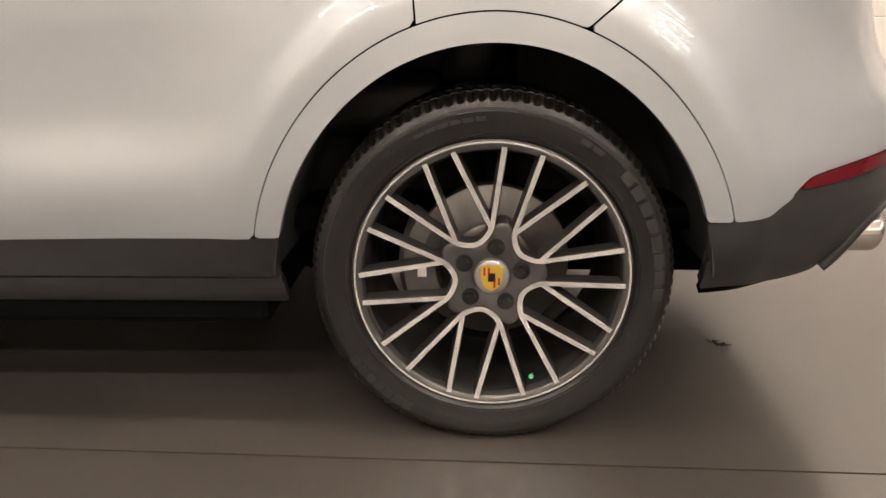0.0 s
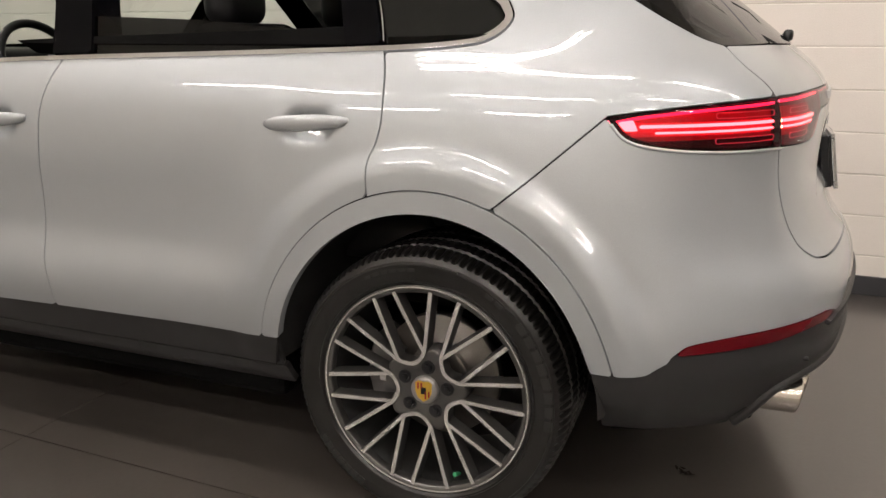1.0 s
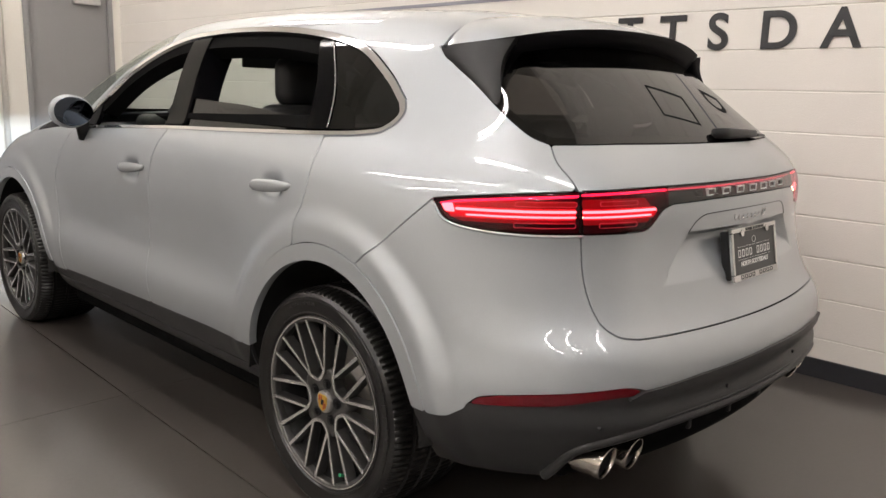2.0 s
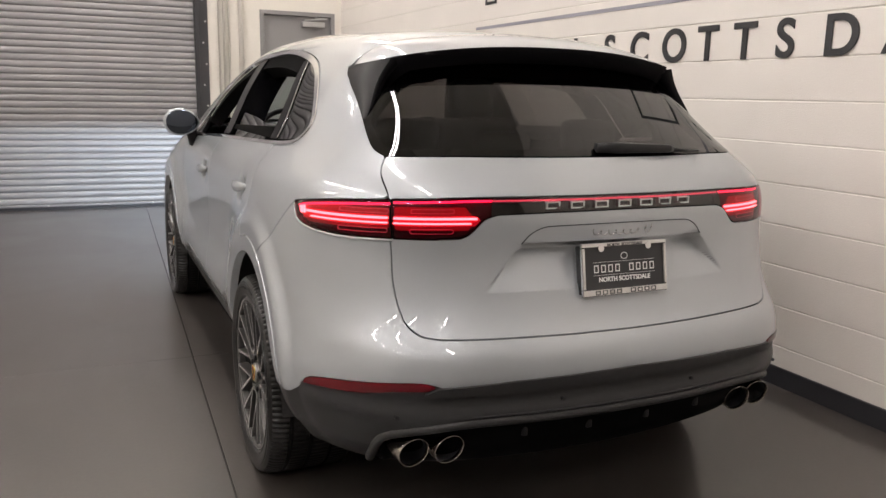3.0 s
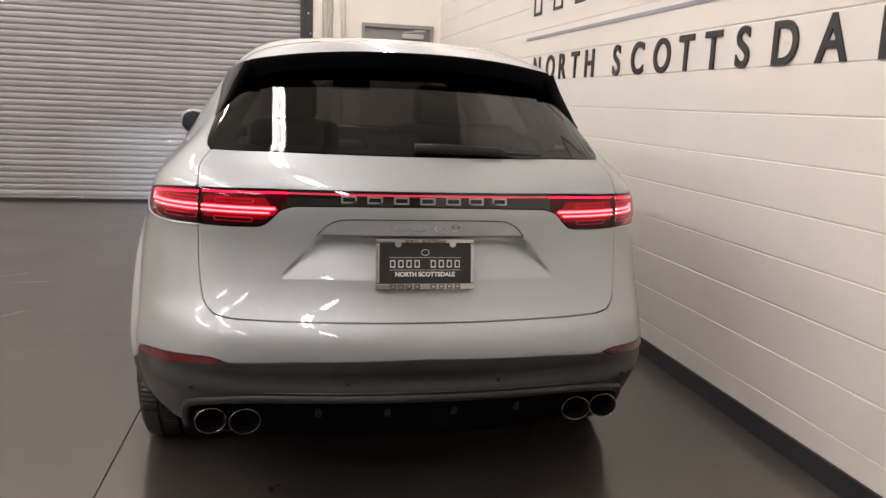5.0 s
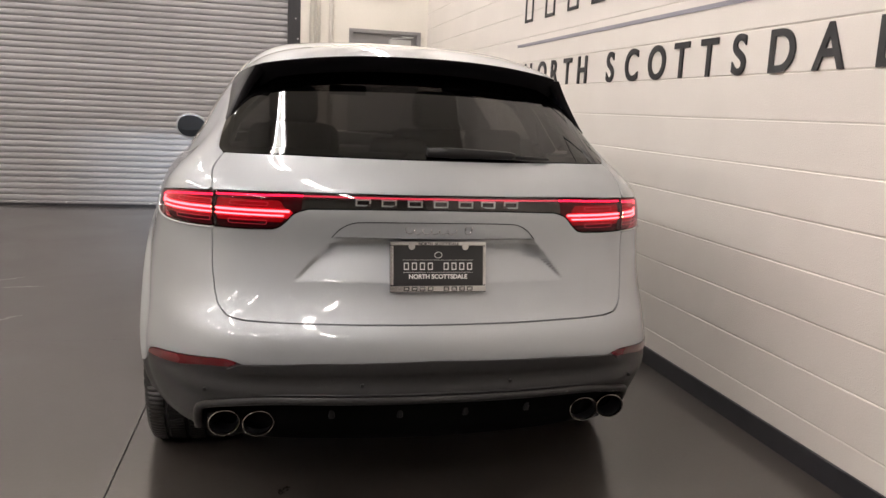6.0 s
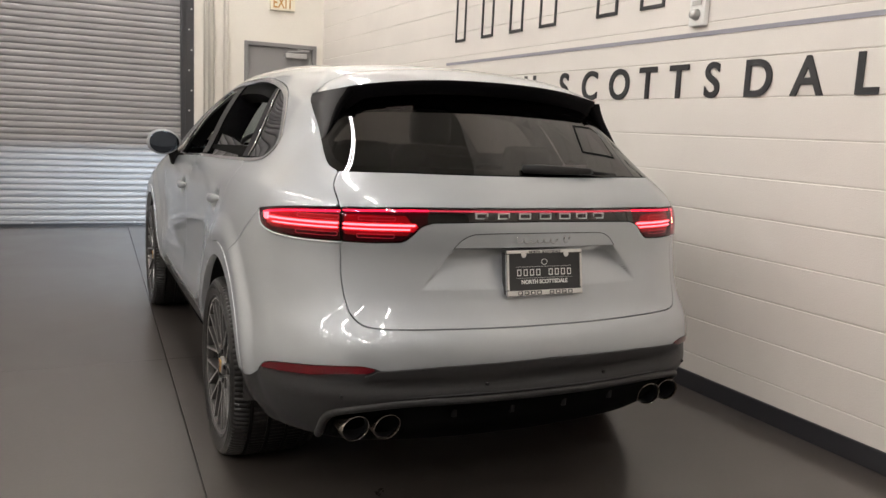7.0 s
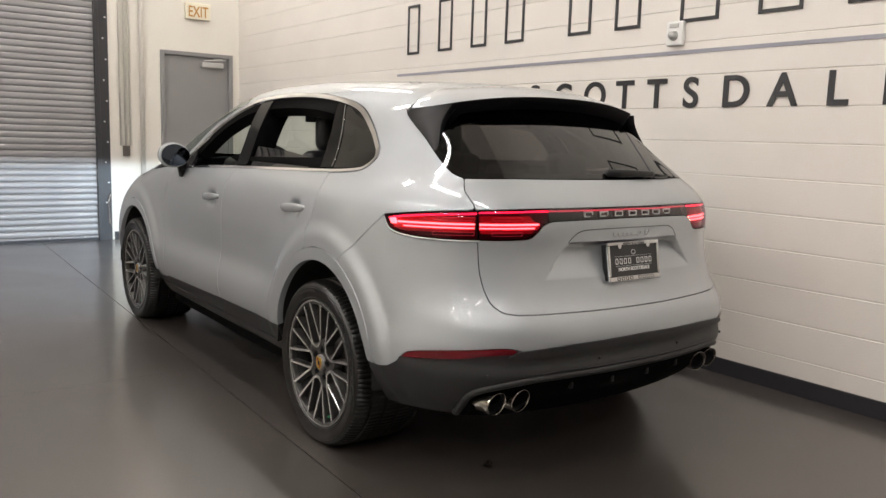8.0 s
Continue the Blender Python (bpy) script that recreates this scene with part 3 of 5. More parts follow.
def side_chart(s, z):
    """Points of the left side and ends, by run and height."""
    s, z = np.asarray(s, float), np.asarray(z, float)
    th = np.where(s < YA, YA - s, np.where(s > YB, s - YB, 0))
    oy = np.clip(s, YA, YB)
    dx, dy = -np.cos(th), np.where(s < YA, -np.sin(th), np.sin(th))
    lo, hi = np.full(s.shape, .05), np.full(s.shape, 2.2)
    for _ in range(36):
        m = (lo + hi) / 2
        out = body(m * dx, oy + m * dy, z) > 0
        hi, lo = np.where(out, m, hi), np.where(out, lo, m)
    return np.stack([lo * dx, oy + lo * dy, z], -1)


def top_chart(x, y):
    x, y = np.asarray(x, float), np.asarray(y, float)
    lo, hi = np.full(x.shape, .5), np.full(x.shape, 1.9)
    for _ in range(36):
        m = (lo + hi) / 2
        out = body(x, y, m) > 0
        hi, lo = np.where(out, m, hi), np.where(out, lo, m)
    return np.stack([x, y, lo], -1)


def surface_normal(p):
    e = 1e-3
    n = np.stack([body(p[:, 0] + e, p[:, 1], p[:, 2]) - body(p[:, 0] - e, p[:, 1], p[:, 2]),
                  body(p[:, 0], p[:, 1] + e, p[:, 2]) - body(p[:, 0], p[:, 1] - e, p[:, 2]),
                  body(p[:, 0], p[:, 1], p[:, 2] + e) - body(p[:, 0], p[:, 1], p[:, 2] - e)], -1)
    return n / np.maximum(np.linalg.norm(n, axis=1, keepdims=True), 1e-9)


def smooth_line(pts, n=8):
    """A Catmull-Rom line through points of the chart."""
    p = [np.array(q, float) for q in pts]
    p = [2 * p[0] - p[1]] + p + [2 * p[-1] - p[-2]]
    out = []
    for i in range(1, len(p) - 2):
        for k in range(n):
            t = k / n
            out.append(.5 * (2 * p[i] + (p[i + 1] - p[i - 1]) * t + (2 * p[i - 1] - 5 * p[i] + 4 * p[i + 1] - p[i + 2]) * t * t + (3 * p[i] - p[i - 1] - 3 * p[i + 1] + p[i + 2]) * t ** 3))
    out.append(p[-2])
    return out


def inside(outline):
    """Signed distance to a closed outline (below zero inside), as a function of chart arrays."""
    q = np.array(outline, float)

    def d(S, Z):
        best = np.full(S.shape, 1e9)
        odd = np.zeros(S.shape, bool)
        for i in range(len(q)):
            a, b = q[i], q[(i + 1) % len(q)]
            e = b - a
            L = e @ e
            if L < 1e-14:
                continue
            t = np.clip(((S - a[0]) * e[0] + (Z - a[1]) * e[1]) / L, 0, 1)
            best = np.minimum(best, (S - a[0] - t * e[0]) ** 2 + (Z - a[1] - t * e[1]) ** 2)
            if a[1] != b[1]:
                odd ^= ((a[1] > Z) != (b[1] > Z)) & (S < (b[0] - a[0]) * (Z - a[1]) / (b[1] - a[1]) + a[0])
        best = np.sqrt(best)
        return np.where(odd, -best, best)
    return d


def both(*ds):
    return lambda S, Z: np.maximum.reduce([d(S, Z) for d in ds])


def without(d, *cut):
    return lambda S, Z: np.maximum.reduce([d(S, Z)] + [-c(S, Z) for c in cut])


def grown(d, r):
    return lambda S, Z: d(S, Z) - r


def clip_grid(d, s0, s1, z0, z1, step_size):
    """The part of a chart's grid where d is below zero, cut along d = 0."""
    ns, nz = int((s1 - s0) / step_size) + 2, int((z1 - z0) / step_size) + 2
    ss, zz = np.linspace(s0, s1, ns), np.linspace(z0, z1, nz)
    S, Z = np.meshgrid(ss, zz, indexing="ij")
    D = d(S, Z)
    D = np.where(np.abs(D) < 1e-5, -1e-5, D)
    verts, index, faces = [], {}, []

    def node(i, j):
        k = (i, j)
        if k not in index:
            index[k] = len(verts)
            verts.append((S[i, j], Z[i, j]))
        return index[k]

    def cut(a, b):
        k = (min(a, b), max(a, b), 1)
        if k not in index:
            da, db = D[a], D[b]
            t = da / (da - db)
            index[k] = len(verts)
            verts.append((S[a] + t * (S[b] - S[a]), Z[a] + t * (Z[b] - Z[a])))
        return index[k]
    neg = D < 0
    some = neg[:-1, :-1] | neg[1:, :-1] | neg[1:, 1:] | neg[:-1, 1:]
    for i, j in zip(*np.nonzero(some)):
        c = [(i, j), (i + 1, j), (i + 1, j + 1), (i, j + 1)]
        f = []
        for k in range(4):
            a, b = c[k], c[(k + 1) % 4]
            if neg[a]:
                f.append(node(*a))
            if neg[a] != neg[b]:
                f.append(cut(a, b))
        if len(f) > 2:
            faces.append(f)
    return np.array(verts), faces


def skin(name, d, mat, parent, span, step_size=.0125, off=0.0, rim=.012, side="L", chart=None, label="", flip=False, slots=None):
    """A panel of the car's skin. side: L, R, or C for a panel across the middle."""
    sz, faces = clip_grid(d, *span, step_size)
    ch = chart or side_chart
    P = ch(sz[:, 0], sz[:, 1])
    N = surface_normal(P)
    P = P + N * (off(sz[:, 0], sz[:, 1])[:, None] if callable(off) else off)
    e = P[faces[0][1]] - P[faces[0][0]]
    g = P[faces[0][-1]] - P[faces[0][0]]
    if np.dot(np.cross(e, g), N[faces[0][0]]) < 0:
        faces = [f[::-1] for f in faces]
    verts, norms = list(P), list(N)
    if rim:
        count = {}
        for f in faces:
            for a, b in zip(f, f[1:] + f[:1]):
                k = (min(a, b), max(a, b))
                count[k] = (a, b) if k not in count else None
        for e in [v for v in count.values() if v]:
            a, b = e
            if side == "C" and abs(P[a][0]) < 2e-3 and abs(P[b][0]) < 2e-3:
                continue
            t = P[b] - P[a]
            o = np.cross(t, N[a])
            L = np.linalg.norm(o)
            if L < 1e-9:
                continue
            o /= L
            k = len(verts)
            verts += [P[a], P[b], P[b] - N[b] * rim, P[a] - N[a] * rim]
            norms += [o * .8 + N[a] * .2] * 4
            faces.append([k + 1, k, k + 3, k + 2])
    V, M = np.array(verts), np.array(norms)
    M = M / np.linalg.norm(M, axis=1, keepdims=True)
    if side in "RC":
        V2, M2 = V * [-1, 1, 1], M * [-1, 1, 1]
        f2 = [f[::-1] for f in faces]
        if side == "R":
            V, M, faces = V2, M2, f2
        else:
            n = len(V)
            V, M, faces = np.vstack([V, V2]), np.vstack([M, M2]), faces + [[i + n for i in f] for f in f2]
    return mesh_object(name, V, faces, mat, parent, True, M, label=label)


def frame_gap(u, v, half):
    """Signed distance to a flat rounded frame round the origin."""
    a, b = np.abs(u) - half + .005, np.abs(v) - .0062 + .005
    return np.hypot(np.maximum(a, 0), np.maximum(b, 0)) + np.minimum(np.maximum(a, b), 0) - .005


def chart_pt(x, y, z):
    return (s_of(x, y), z)


# ---- seam lines, as (run, height) ----
c = chart_pt
MID = s_of(0.0, -1)
OVER = MID - .1     # past the middle, so that no panel ends there
belt = smooth_line([(2.13, 1.150), (1.95, 1.162), (1.31, 1.192), (.70, 1.210), (.15, 1.228), (-.055, 1.243), (-.120, 1.262), (-.150, 1.297), (-.133, 1.335)])
roof_line = smooth_line([(-.133, 1.335), (-.015, 1.415), (.19, 1.512), (.45, 1.563), (.82, 1.594), (1.25, 1.594), (1.55, 1.555), (1.80, 1.445), (1.98, 1.30), (2.13, 1.150)])
dlo = belt + roof_line[1:-1]
DLO = inside(dlo)
seam_a = smooth_line([(2.26, .40), (2.27, .60), (2.33, .85), (2.27, 1.0), (2.16, 1.12), (2.13, 1.165)])
seam_b = smooth_line([(1.272, .40), (1.272, .50), (1.283, .60), (1.276, .75), (1.272, .88), (1.255, 1.03), (1.225, 1.13), (1.19, 1.22)])
seam_c = smooth_line([(.147, .86), (.150, .95), (.132, 1.0), (.121, 1.06), (.130, 1.15), (.160, 1.225), (.235, 1.40), (.42, 1.60)])


def wheel_ring(cy, r, zc=.335):
    """Signed distance to the wheel arch: taller than wide, with upright legs."""
    def d(S, Z):
        p = side_chart(S, Z)
        return np.hypot(1.115 * (p[..., 1] - cy), np.maximum(p[..., 2] - zc, 0)) - r
    return d


seam_bump = smooth_line([c(-.965, -.177, .859), c(-.938, -.312, .976), c(-.905, -.424, 1.077)])
lamp_tip = c(-.905, -.424, 1.079)
lamp_top = smooth_line([lamp_tip, c(-.877, -.551, 1.097), c(-.817, -.673, 1.111), c(-.705, -.782, 1.121)])
lamp_low = smooth_line([lamp_tip, c(-.909, -.474, 1.030), c(-.889, -.562, 1.011), c(-.829, -.685, 1.005), c(-.706, -.798, 1.006)])
gate_edge = smooth_line([c(-.678, -.655, 1.234), c(-.706, -.70, 1.190), c(-.706, -.772, 1.121), c(-.706, -.790, 1.006), c(-.707, -.805, .90), c(-.704, -.832, .825), c(-.692, -.858, .775)]) + smooth_line([c(-.680, -.875, .757), c(-.652, -.900, .738), c(-.60, -.922, .730)])
gate_low = [c(-.493, -.953, .728), c(-.238, -.99, .727), (OVER, .727)]
gate_out = [(OVER, 1.236), c(-.2, -.81, 1.236), c(-.5, -.76, 1.237)] + gate_edge + gate_low
GATE = inside(gate_out)
strip_low = smooth_line([c(-.706, -.798, 1.006), c(-.58, -.852, 1.006), c(-.515, -.87, 1.010), c(-.485, -.88, 1.030), c(-.452, -.885, 1.062), c(-.41, -.89, 1.077)]) + [c(-.23, -.92, 1.082), (OVER, 1.085)]
strip_top = [(OVER, 1.130), c(-.23, -.909, 1.129), c(-.483, -.863, 1.127), c(-.706, -.781, 1.121)]
LAMP_SIDE = inside(lamp_top + lamp_low[::-1])
LAMP_GATE = both(inside(strip_low + strip_top), lambda S, Z: -(S - MID) - 1)
clad_top = [c(-.965, -.41, .480), c(-.955, -.49, .484)] + smooth_line([c(-.940, -.553, .494), c(-.918, -.592, .522), c(-.905, -.616, .542), c(-.82, -.81, .561), c(-.734, -.901, .580), c(-.64, -.955, .598)]) + [c(-.40, -1.01, .611), (OVER, .622)]
refl = smooth_line([c(-.907, -.610, .546), c(-.896, -.648, .568), c(-.836, -.790, .591), c(-.691, -.930, .611), c(-.622, -.963, .603)]) + smooth_line([c(-.650, -.950, .588), c(-.734, -.901, .581), c(-.82, -.810, .561), c(-.905, -.615, .541)])
REFL = inside(refl)
CLAD_R = inside(clad_top + [(OVER, .2), (s_of(-.96, -.30), .2), (s_of(-.96, -.30), .482)])
pillar_edge = smooth_line([c(-.678, -.655, 1.234), c(-.691, -.60, 1.252), c(-.689, -.535, 1.285), c(-.680, -.447, 1.336), c(-.671, -.345, 1.403), c(-.657, -.237, 1.466), c(-.634, -.178, 1.507)])
glass_out = [(OVER, 1.238), c(-.2, -.81, 1.238), c(-.5, -.76, 1.239)] + pillar_edge[:26] + [c(-.60, -.42, 1.45), c(-.52, -.40, 1.50), c(-.3, -.42, 1.53), (OVER, 1.54)]
GLASS_R = inside(glass_out)
split_line = [(-1.9, 1.50), (s_of(-.60, -.24), 1.50), (s_of(-.64, -.17), 1.505), (s_of(-.62, -.1), 1.56), (.3, 1.605), (1.35, 1.610), (1.65, 1.56), (1.88, 1.44), (2.05, 1.30), (2.22, 1.155), (2.35, 1.14), (2.6, 1.115), (3.0, 1.06), (3.5, .93), (4.0, .75)]
sx, sv = [q[0] for q in split_line], [q[1] for q in split_line]
below_split = lambda S, Z: Z - np.interp(S, sx, sv)
SIDE_SPAN = (MID, 3.97, .20, 1.66)

ARC_REAR, ARC_FRONT = wheel_ring(0.0, .555), wheel_ring(AXLE, .552)
ARC_REAR_IN, ARC_FRONT_IN = wheel_ring(0.0, .500), wheel_ring(AXLE, .498)
ROCK_TOP = lambda S, Z: Z - np.interp(S, [.3, .5, 1.27, 2.3, 2.6], [.449, .445, .434, .410, .405])
CLAD_LOW = lambda S: np.interp(S, [MID, s_of(-.518, -.984), s_of(-.647, -.937), s_of(-.73, -.871), s_of(-.754, -.833), s_of(-.757, -.79), s_of(-.757, -.745), s_of(-.82, -.68), s_of(-.89, -.5), s_of(-.9, -.41)],
                               [.505, .499, .481, .453, .424, .366, .309, .312, .312, .298])

FIN = material("spoiler_fin", (0.028, 0.028, 0.029), rough=0.55, spec=0.3, grain=0.1, grain_size=600)
UNDER = material("spoiler_black", (0.0065, 0.006, 0.007), rough=0.5, spec=0.06, grain=0.1)


def build_body(car):
    g = .0022
    rear_door = inside(list(seam_b) + [(1.12, 1.30), (1.10, 1.50), (1.22, 1.66), (.46, 1.66)] + seam_c[::-1] + [(.147, .78), (.30, .40)])
    front_door = inside(seam_a + [(2.16, 1.16), (1.9, 1.5), (1.6, 1.66), (1.22, 1.66), (1.10, 1.50), (1.12, 1.30)] + seam_b[::-1])
    above_rocker = lambda S, Z: -ROCK_TOP(S, Z)
    belt_z = lambda S, Z: Z - np.interp(S, [.15, .70, 1.31, 1.95, 2.13], [1.220, 1.203, 1.185, 1.155, 1.143])
    arcs = (ARC_REAR, ARC_FRONT)
    lamps = (grown(LAMP_SIDE, .002), grown(LAMP_GATE, .002))
    bump_region = inside(seam_bump + lamp_low[1:] + gate_edge[24:] + gate_low + [(OVER, .2), (s_of(-.96, -.1), .2), (s_of(-.965, -.12), .80)])
    quarter = inside([(1.25, 1.63), (.42, 1.63)] + seam_c[::-1] + [(.147, .78)] + seam_bump + lamp_top[1:] + gate_edge[16:0:-1] + pillar_edge + [(s_of(-.6, -.1), 1.63)])
    front_fender = inside([(2.26, .2)] + seam_a + [(2.13, 1.20), (2.3, 1.25), (4.0, 1.25), (4.0, .2)])
    rail = inside([(1.25, 1.66), (.36, 1.66), (.345, 1.52), (1.55, 1.52), (1.80, 1.40), (2.13, 1.10), (2.35, 1.10), (2.0, 1.5), (1.6, 1.64)])
    for sd in "LR":
        skin("rear_door", both(grown(rear_door, -g), belt_z, above_rocker, lambda S, Z: .0035 - ARC_REAR(S, Z)), PAINT, car, (.0, 1.4, .38, 1.66), side=sd)
        skin("front_door", both(grown(front_door, -g), belt_z, above_rocker), PAINT, car, (1.1, 2.5, .38, 1.66), side=sd)
        skin("front_fender", both(without(grown(front_fender, -g), grown(ARC_FRONT, .0035)), below_split, lambda S, Z: .40 - Z), PAINT, car, (2.1, 3.97, .3, 1.3), side=sd)
        skin("quarter_panel", both(without(grown(quarter, -g), grown(DLO, .0145), grown(ARC_REAR, .0035), *lamps), below_split), PAINT, car, (-1.02, 1.3, .7, 1.64), step_size=.010, side=sd)
        skin("roof_rail", both(without(rail, grown(DLO, .0145)), below_split, lambda S, Z: S - 1.0), PAINT, car, (.3, 1.1, 1.5, 1.66), off=-.0012, rim=.004, side=sd)
        skin("front_pillar", both(without(rail, grown(DLO, .0145)), below_split, lambda S, Z: 1.17 - Z, lambda S, Z: 1.51 - S), PAINT, car, (1.4, 2.4, 1.0, 1.66), side=sd)
        skin("rocker_cladding", both(ROCK_TOP, lambda S, Z: .002 - ARC_REAR_IN(S, Z), lambda S, Z: .002 - ARC_FRONT_IN(S, Z), lambda S, Z: .345 - Z, lambda S, Z: -S), CLAD, car, (.3, 2.6, .3, .5), off=-.002, side=sd)
        skin("sill_step", both(lambda S, Z: Z - .338, lambda S, Z: .002 - ARC_REAR_IN(S, Z), lambda S, Z: .002 - ARC_FRONT_IN(S, Z), lambda S, Z: .255 - Z, lambda S, Z: -S), CLAD, car, (.3, 2.6, .24, .36), off=lambda S, Z: -.004 - (.338 - Z) * .22, rim=.02, side=sd)
        # painted wheel arch lips
        for nm, outer, inner in (("rear_arch_lip", ARC_REAR, ARC_REAR_IN), ("front_arch_lip", ARC_FRONT, ARC_FRONT_IN)):
            zmin = .449 if nm[0] == "r" else .43
            lim = lambda S, Z, zmin=zmin: np.where(S < .0, .485, zmin) - Z
            span = (-.62, .62, .40, .95) if nm[0] == "r" else (2.25, 3.6, .40, .95)
            skin(nm, both(outer, lambda S, Z, i=inner: -i(S, Z), lim), PAINT, car, span, step_size=.008, off=.003, rim=.03, side=sd)
        # side glass: quarter pane, black pillars, half-lowered rear pane
        inner_dlo = grown(DLO, -.012)
        qpane = inside(seam_c[20:] + [(.42, 1.66), (-.5, 1.66), (-.5, 1.0), (.145, 1.2)])
        skin("quarter_window", both(inner_dlo, grown(qpane, -.004)), SIDEGLASS, car, (-.3, .6, 1.18, 1.6), off=-.004, rim=0, side=sd, step_size=.01, label="tinted rear quarter window")
        pillar_c = inside([(.158, 1.2), (.238, 1.40), (.425, 1.62), (.50, 1.62), (.335, 1.40), (.265, 1.2)])
        pillar_b = inside([(1.10, 1.17), (1.165, 1.35), (1.275, 1.60), (1.42, 1.60), (1.31, 1.35), (1.25, 1.17)])
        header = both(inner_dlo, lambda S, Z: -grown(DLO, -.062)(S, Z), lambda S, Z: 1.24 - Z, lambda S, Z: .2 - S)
        skin("door_pillar_trim", both(inner_dlo, pillar_c), GLOSSBLACK, car, (.0, .6, 1.18, 1.62), off=-.003, rim=.06, side=sd, step_size=.01)
        skin("center_pillar_trim", both(inner_dlo, pillar_b), GLOSSBLACK, car, (1.0, 1.5, 1.15, 1.62), off=-.003, rim=.13, side=sd, step_size=.01)
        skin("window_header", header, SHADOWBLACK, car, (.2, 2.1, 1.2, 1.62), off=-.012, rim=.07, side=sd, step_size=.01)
        skin("front_corner_trim", both(inner_dlo, lambda S, Z: 1.93 - S + (Z - 1.16) * .55), GLOSSBLACK, car, (1.6, 2.15, 1.14, 1.45), off=-.004, rim=.02, side=sd, step_size=.01)
        if sd == "L":
            half = inside([(.395, 1.19), (.41, 1.23), (.435, 1.277), (.445, 1.283), (.75, 1.307), (1.05, 1.318), (1.2, 1.322), (1.12, 1.19)])
            skin("lowered_rear_window", both(half, grown(DLO, .02)), SIDEGLASS, car, (.2, 1.2, 1.17, 1.34), off=-.016, rim=0, side=sd, step_size=.01, label="tinted rear door window, half lowered")
        else:
            skin("rear_door_window", both(inner_dlo, inside([(.25, 1.1), (.33, 1.4), (.49, 1.66), (1.3, 1.66), (1.12, 1.1)])), CLEARGLASS, car, (.2, 1.4, 1.15, 1.62), off=-.014, rim=0, side=sd, step_size=.012)
            skin("front_door_window", both(inner_dlo, inside([(1.24, 1.1), (1.42, 1.66), (2.1, 1.66), (2.1, 1.1)])), CLEARGLASS, car, (1.2, 2.2, 1.13, 1.62), off=-.014, rim=0, side=sd, step_size=.012)
        # bright surround of the side windows
        skin("window_chrome", both(grown(DLO, .010), lambda S, Z: -(DLO(S, Z) + np.interp(Z, [1.25, 1.32], [.002, .010]))), CHROME, car, (-.35, 2.3, 1.1, 1.66), step_size=.006, off=.004, rim=.014, side=sd, label="satin chrome window surround")
        # thin chrome line standing in for the highlight on the door's rear edge
        edge = side_chart(np.array([q[0] for q in seam_c[41:55]]), np.array([q[1] for q in seam_c[41:55]])) * [1 if sd == "L" else -1, 1, 1]
        sweep("door_edge_glint", [tuple(q) for q in edge], .0022, CHROME, car, n=6)
        # lamps on the body side
        lens = skin("side_tail_lamp", grown(LAMP_SIDE, -.002), REDLENS, car, (-1.0, -.3, .98, 1.15), step_size=.008, off=.001, rim=0, side=sd, label="lit red tail lamp on the rear quarter")
        skin("lamp_border", lambda S, Z: np.maximum.reduce([LAMP_SIDE(S, Z) - .001, -(LAMP_SIDE(S, Z) + np.interp(S, [-.9, -.55, -.45], [.004, .006, .012]))]), GLOSSBLACK, lens, (-1.0, -.3, .98, 1.15), step_size=.005, off=-.002, rim=.018, side=sd)
        skin("lamp_housing", grown(LAMP_SIDE, .004), LAMPBACK, lens, (-1.0, -.3, .98, 1.15), step_size=.012, off=-.022, rim=0, side=sd)
        mid = lambda S: np.interp(S, [-1.05, -.91, -.694, -.506], [1.062, 1.060, 1.056, 1.051])
        e0 = s_of(-.706, -.79)
        LSP = (-1.0, -.3, .98, 1.15)
        skin("light_bar", lambda S, Z: np.maximum.reduce([np.abs(Z - mid(S) - .0075) - .0036, e0 + .012 - S, S + .52]), LAMPCORE, lens, LSP, step_size=.004, off=-.010, rim=.006, side=sd)
        skin("light_bar", lambda S, Z: np.maximum.reduce([np.abs(Z - mid(S) + .0075) - .0026, e0 + .012 - S, S + .56]), LAMPCORE, lens, LSP, step_size=.004, off=-.010, rim=.006, side=sd)
        skin("light_glow", lambda S, Z: np.maximum.reduce([np.abs(Z - mid(S)) - .016, e0 + .012 - S, S + .50]), LAMPGLOW, lens, LSP, step_size=.006, off=-.016, rim=.0, side=sd)
        under_top = inside(lamp_top + [(q[0], q[1] - .006) for q in lamp_top[::-1]])
        skin("light_rim", lambda S, Z: np.maximum.reduce([under_top(S, Z + .008), e0 + .008 - S]), LAMPLINE, lens, LSP, step_size=.004, off=-.008, rim=.005, side=sd)
        skin("light_corner", lambda S, Z: np.maximum.reduce([LAMP_SIDE(S, Z) + .014, mid(S) - .002 - Z, -.512 - S + (Z - 1.06) * .5, S + .458]), LAMPCORE, lens, (-.7, -.3, .98, 1.15), step_size=.004, off=-.010, rim=.005, side=sd)
        skin("light_haze", lambda S, Z: np.maximum.reduce([np.abs(Z - mid(S) - .006) - .032, LAMP_SIDE(S, Z) + .010, e0 + .010 - S]), LAMPHAZE, lens, LSP, step_size=.006, off=-.019, rim=0, side=sd)
        for dz in (.0275, -.0300):
            skin("lamp_frame_line", lambda S, Z, dz=dz: np.maximum(np.abs(frame_gap(S + .80, Z - mid(S) - dz, .090)) - .0011, LAMP_SIDE(S, Z) + .005), LAMPFRAME, lens, (-.95, -.6, .98, 1.15), step_size=.0022, off=-.008, rim=.002, side=sd)
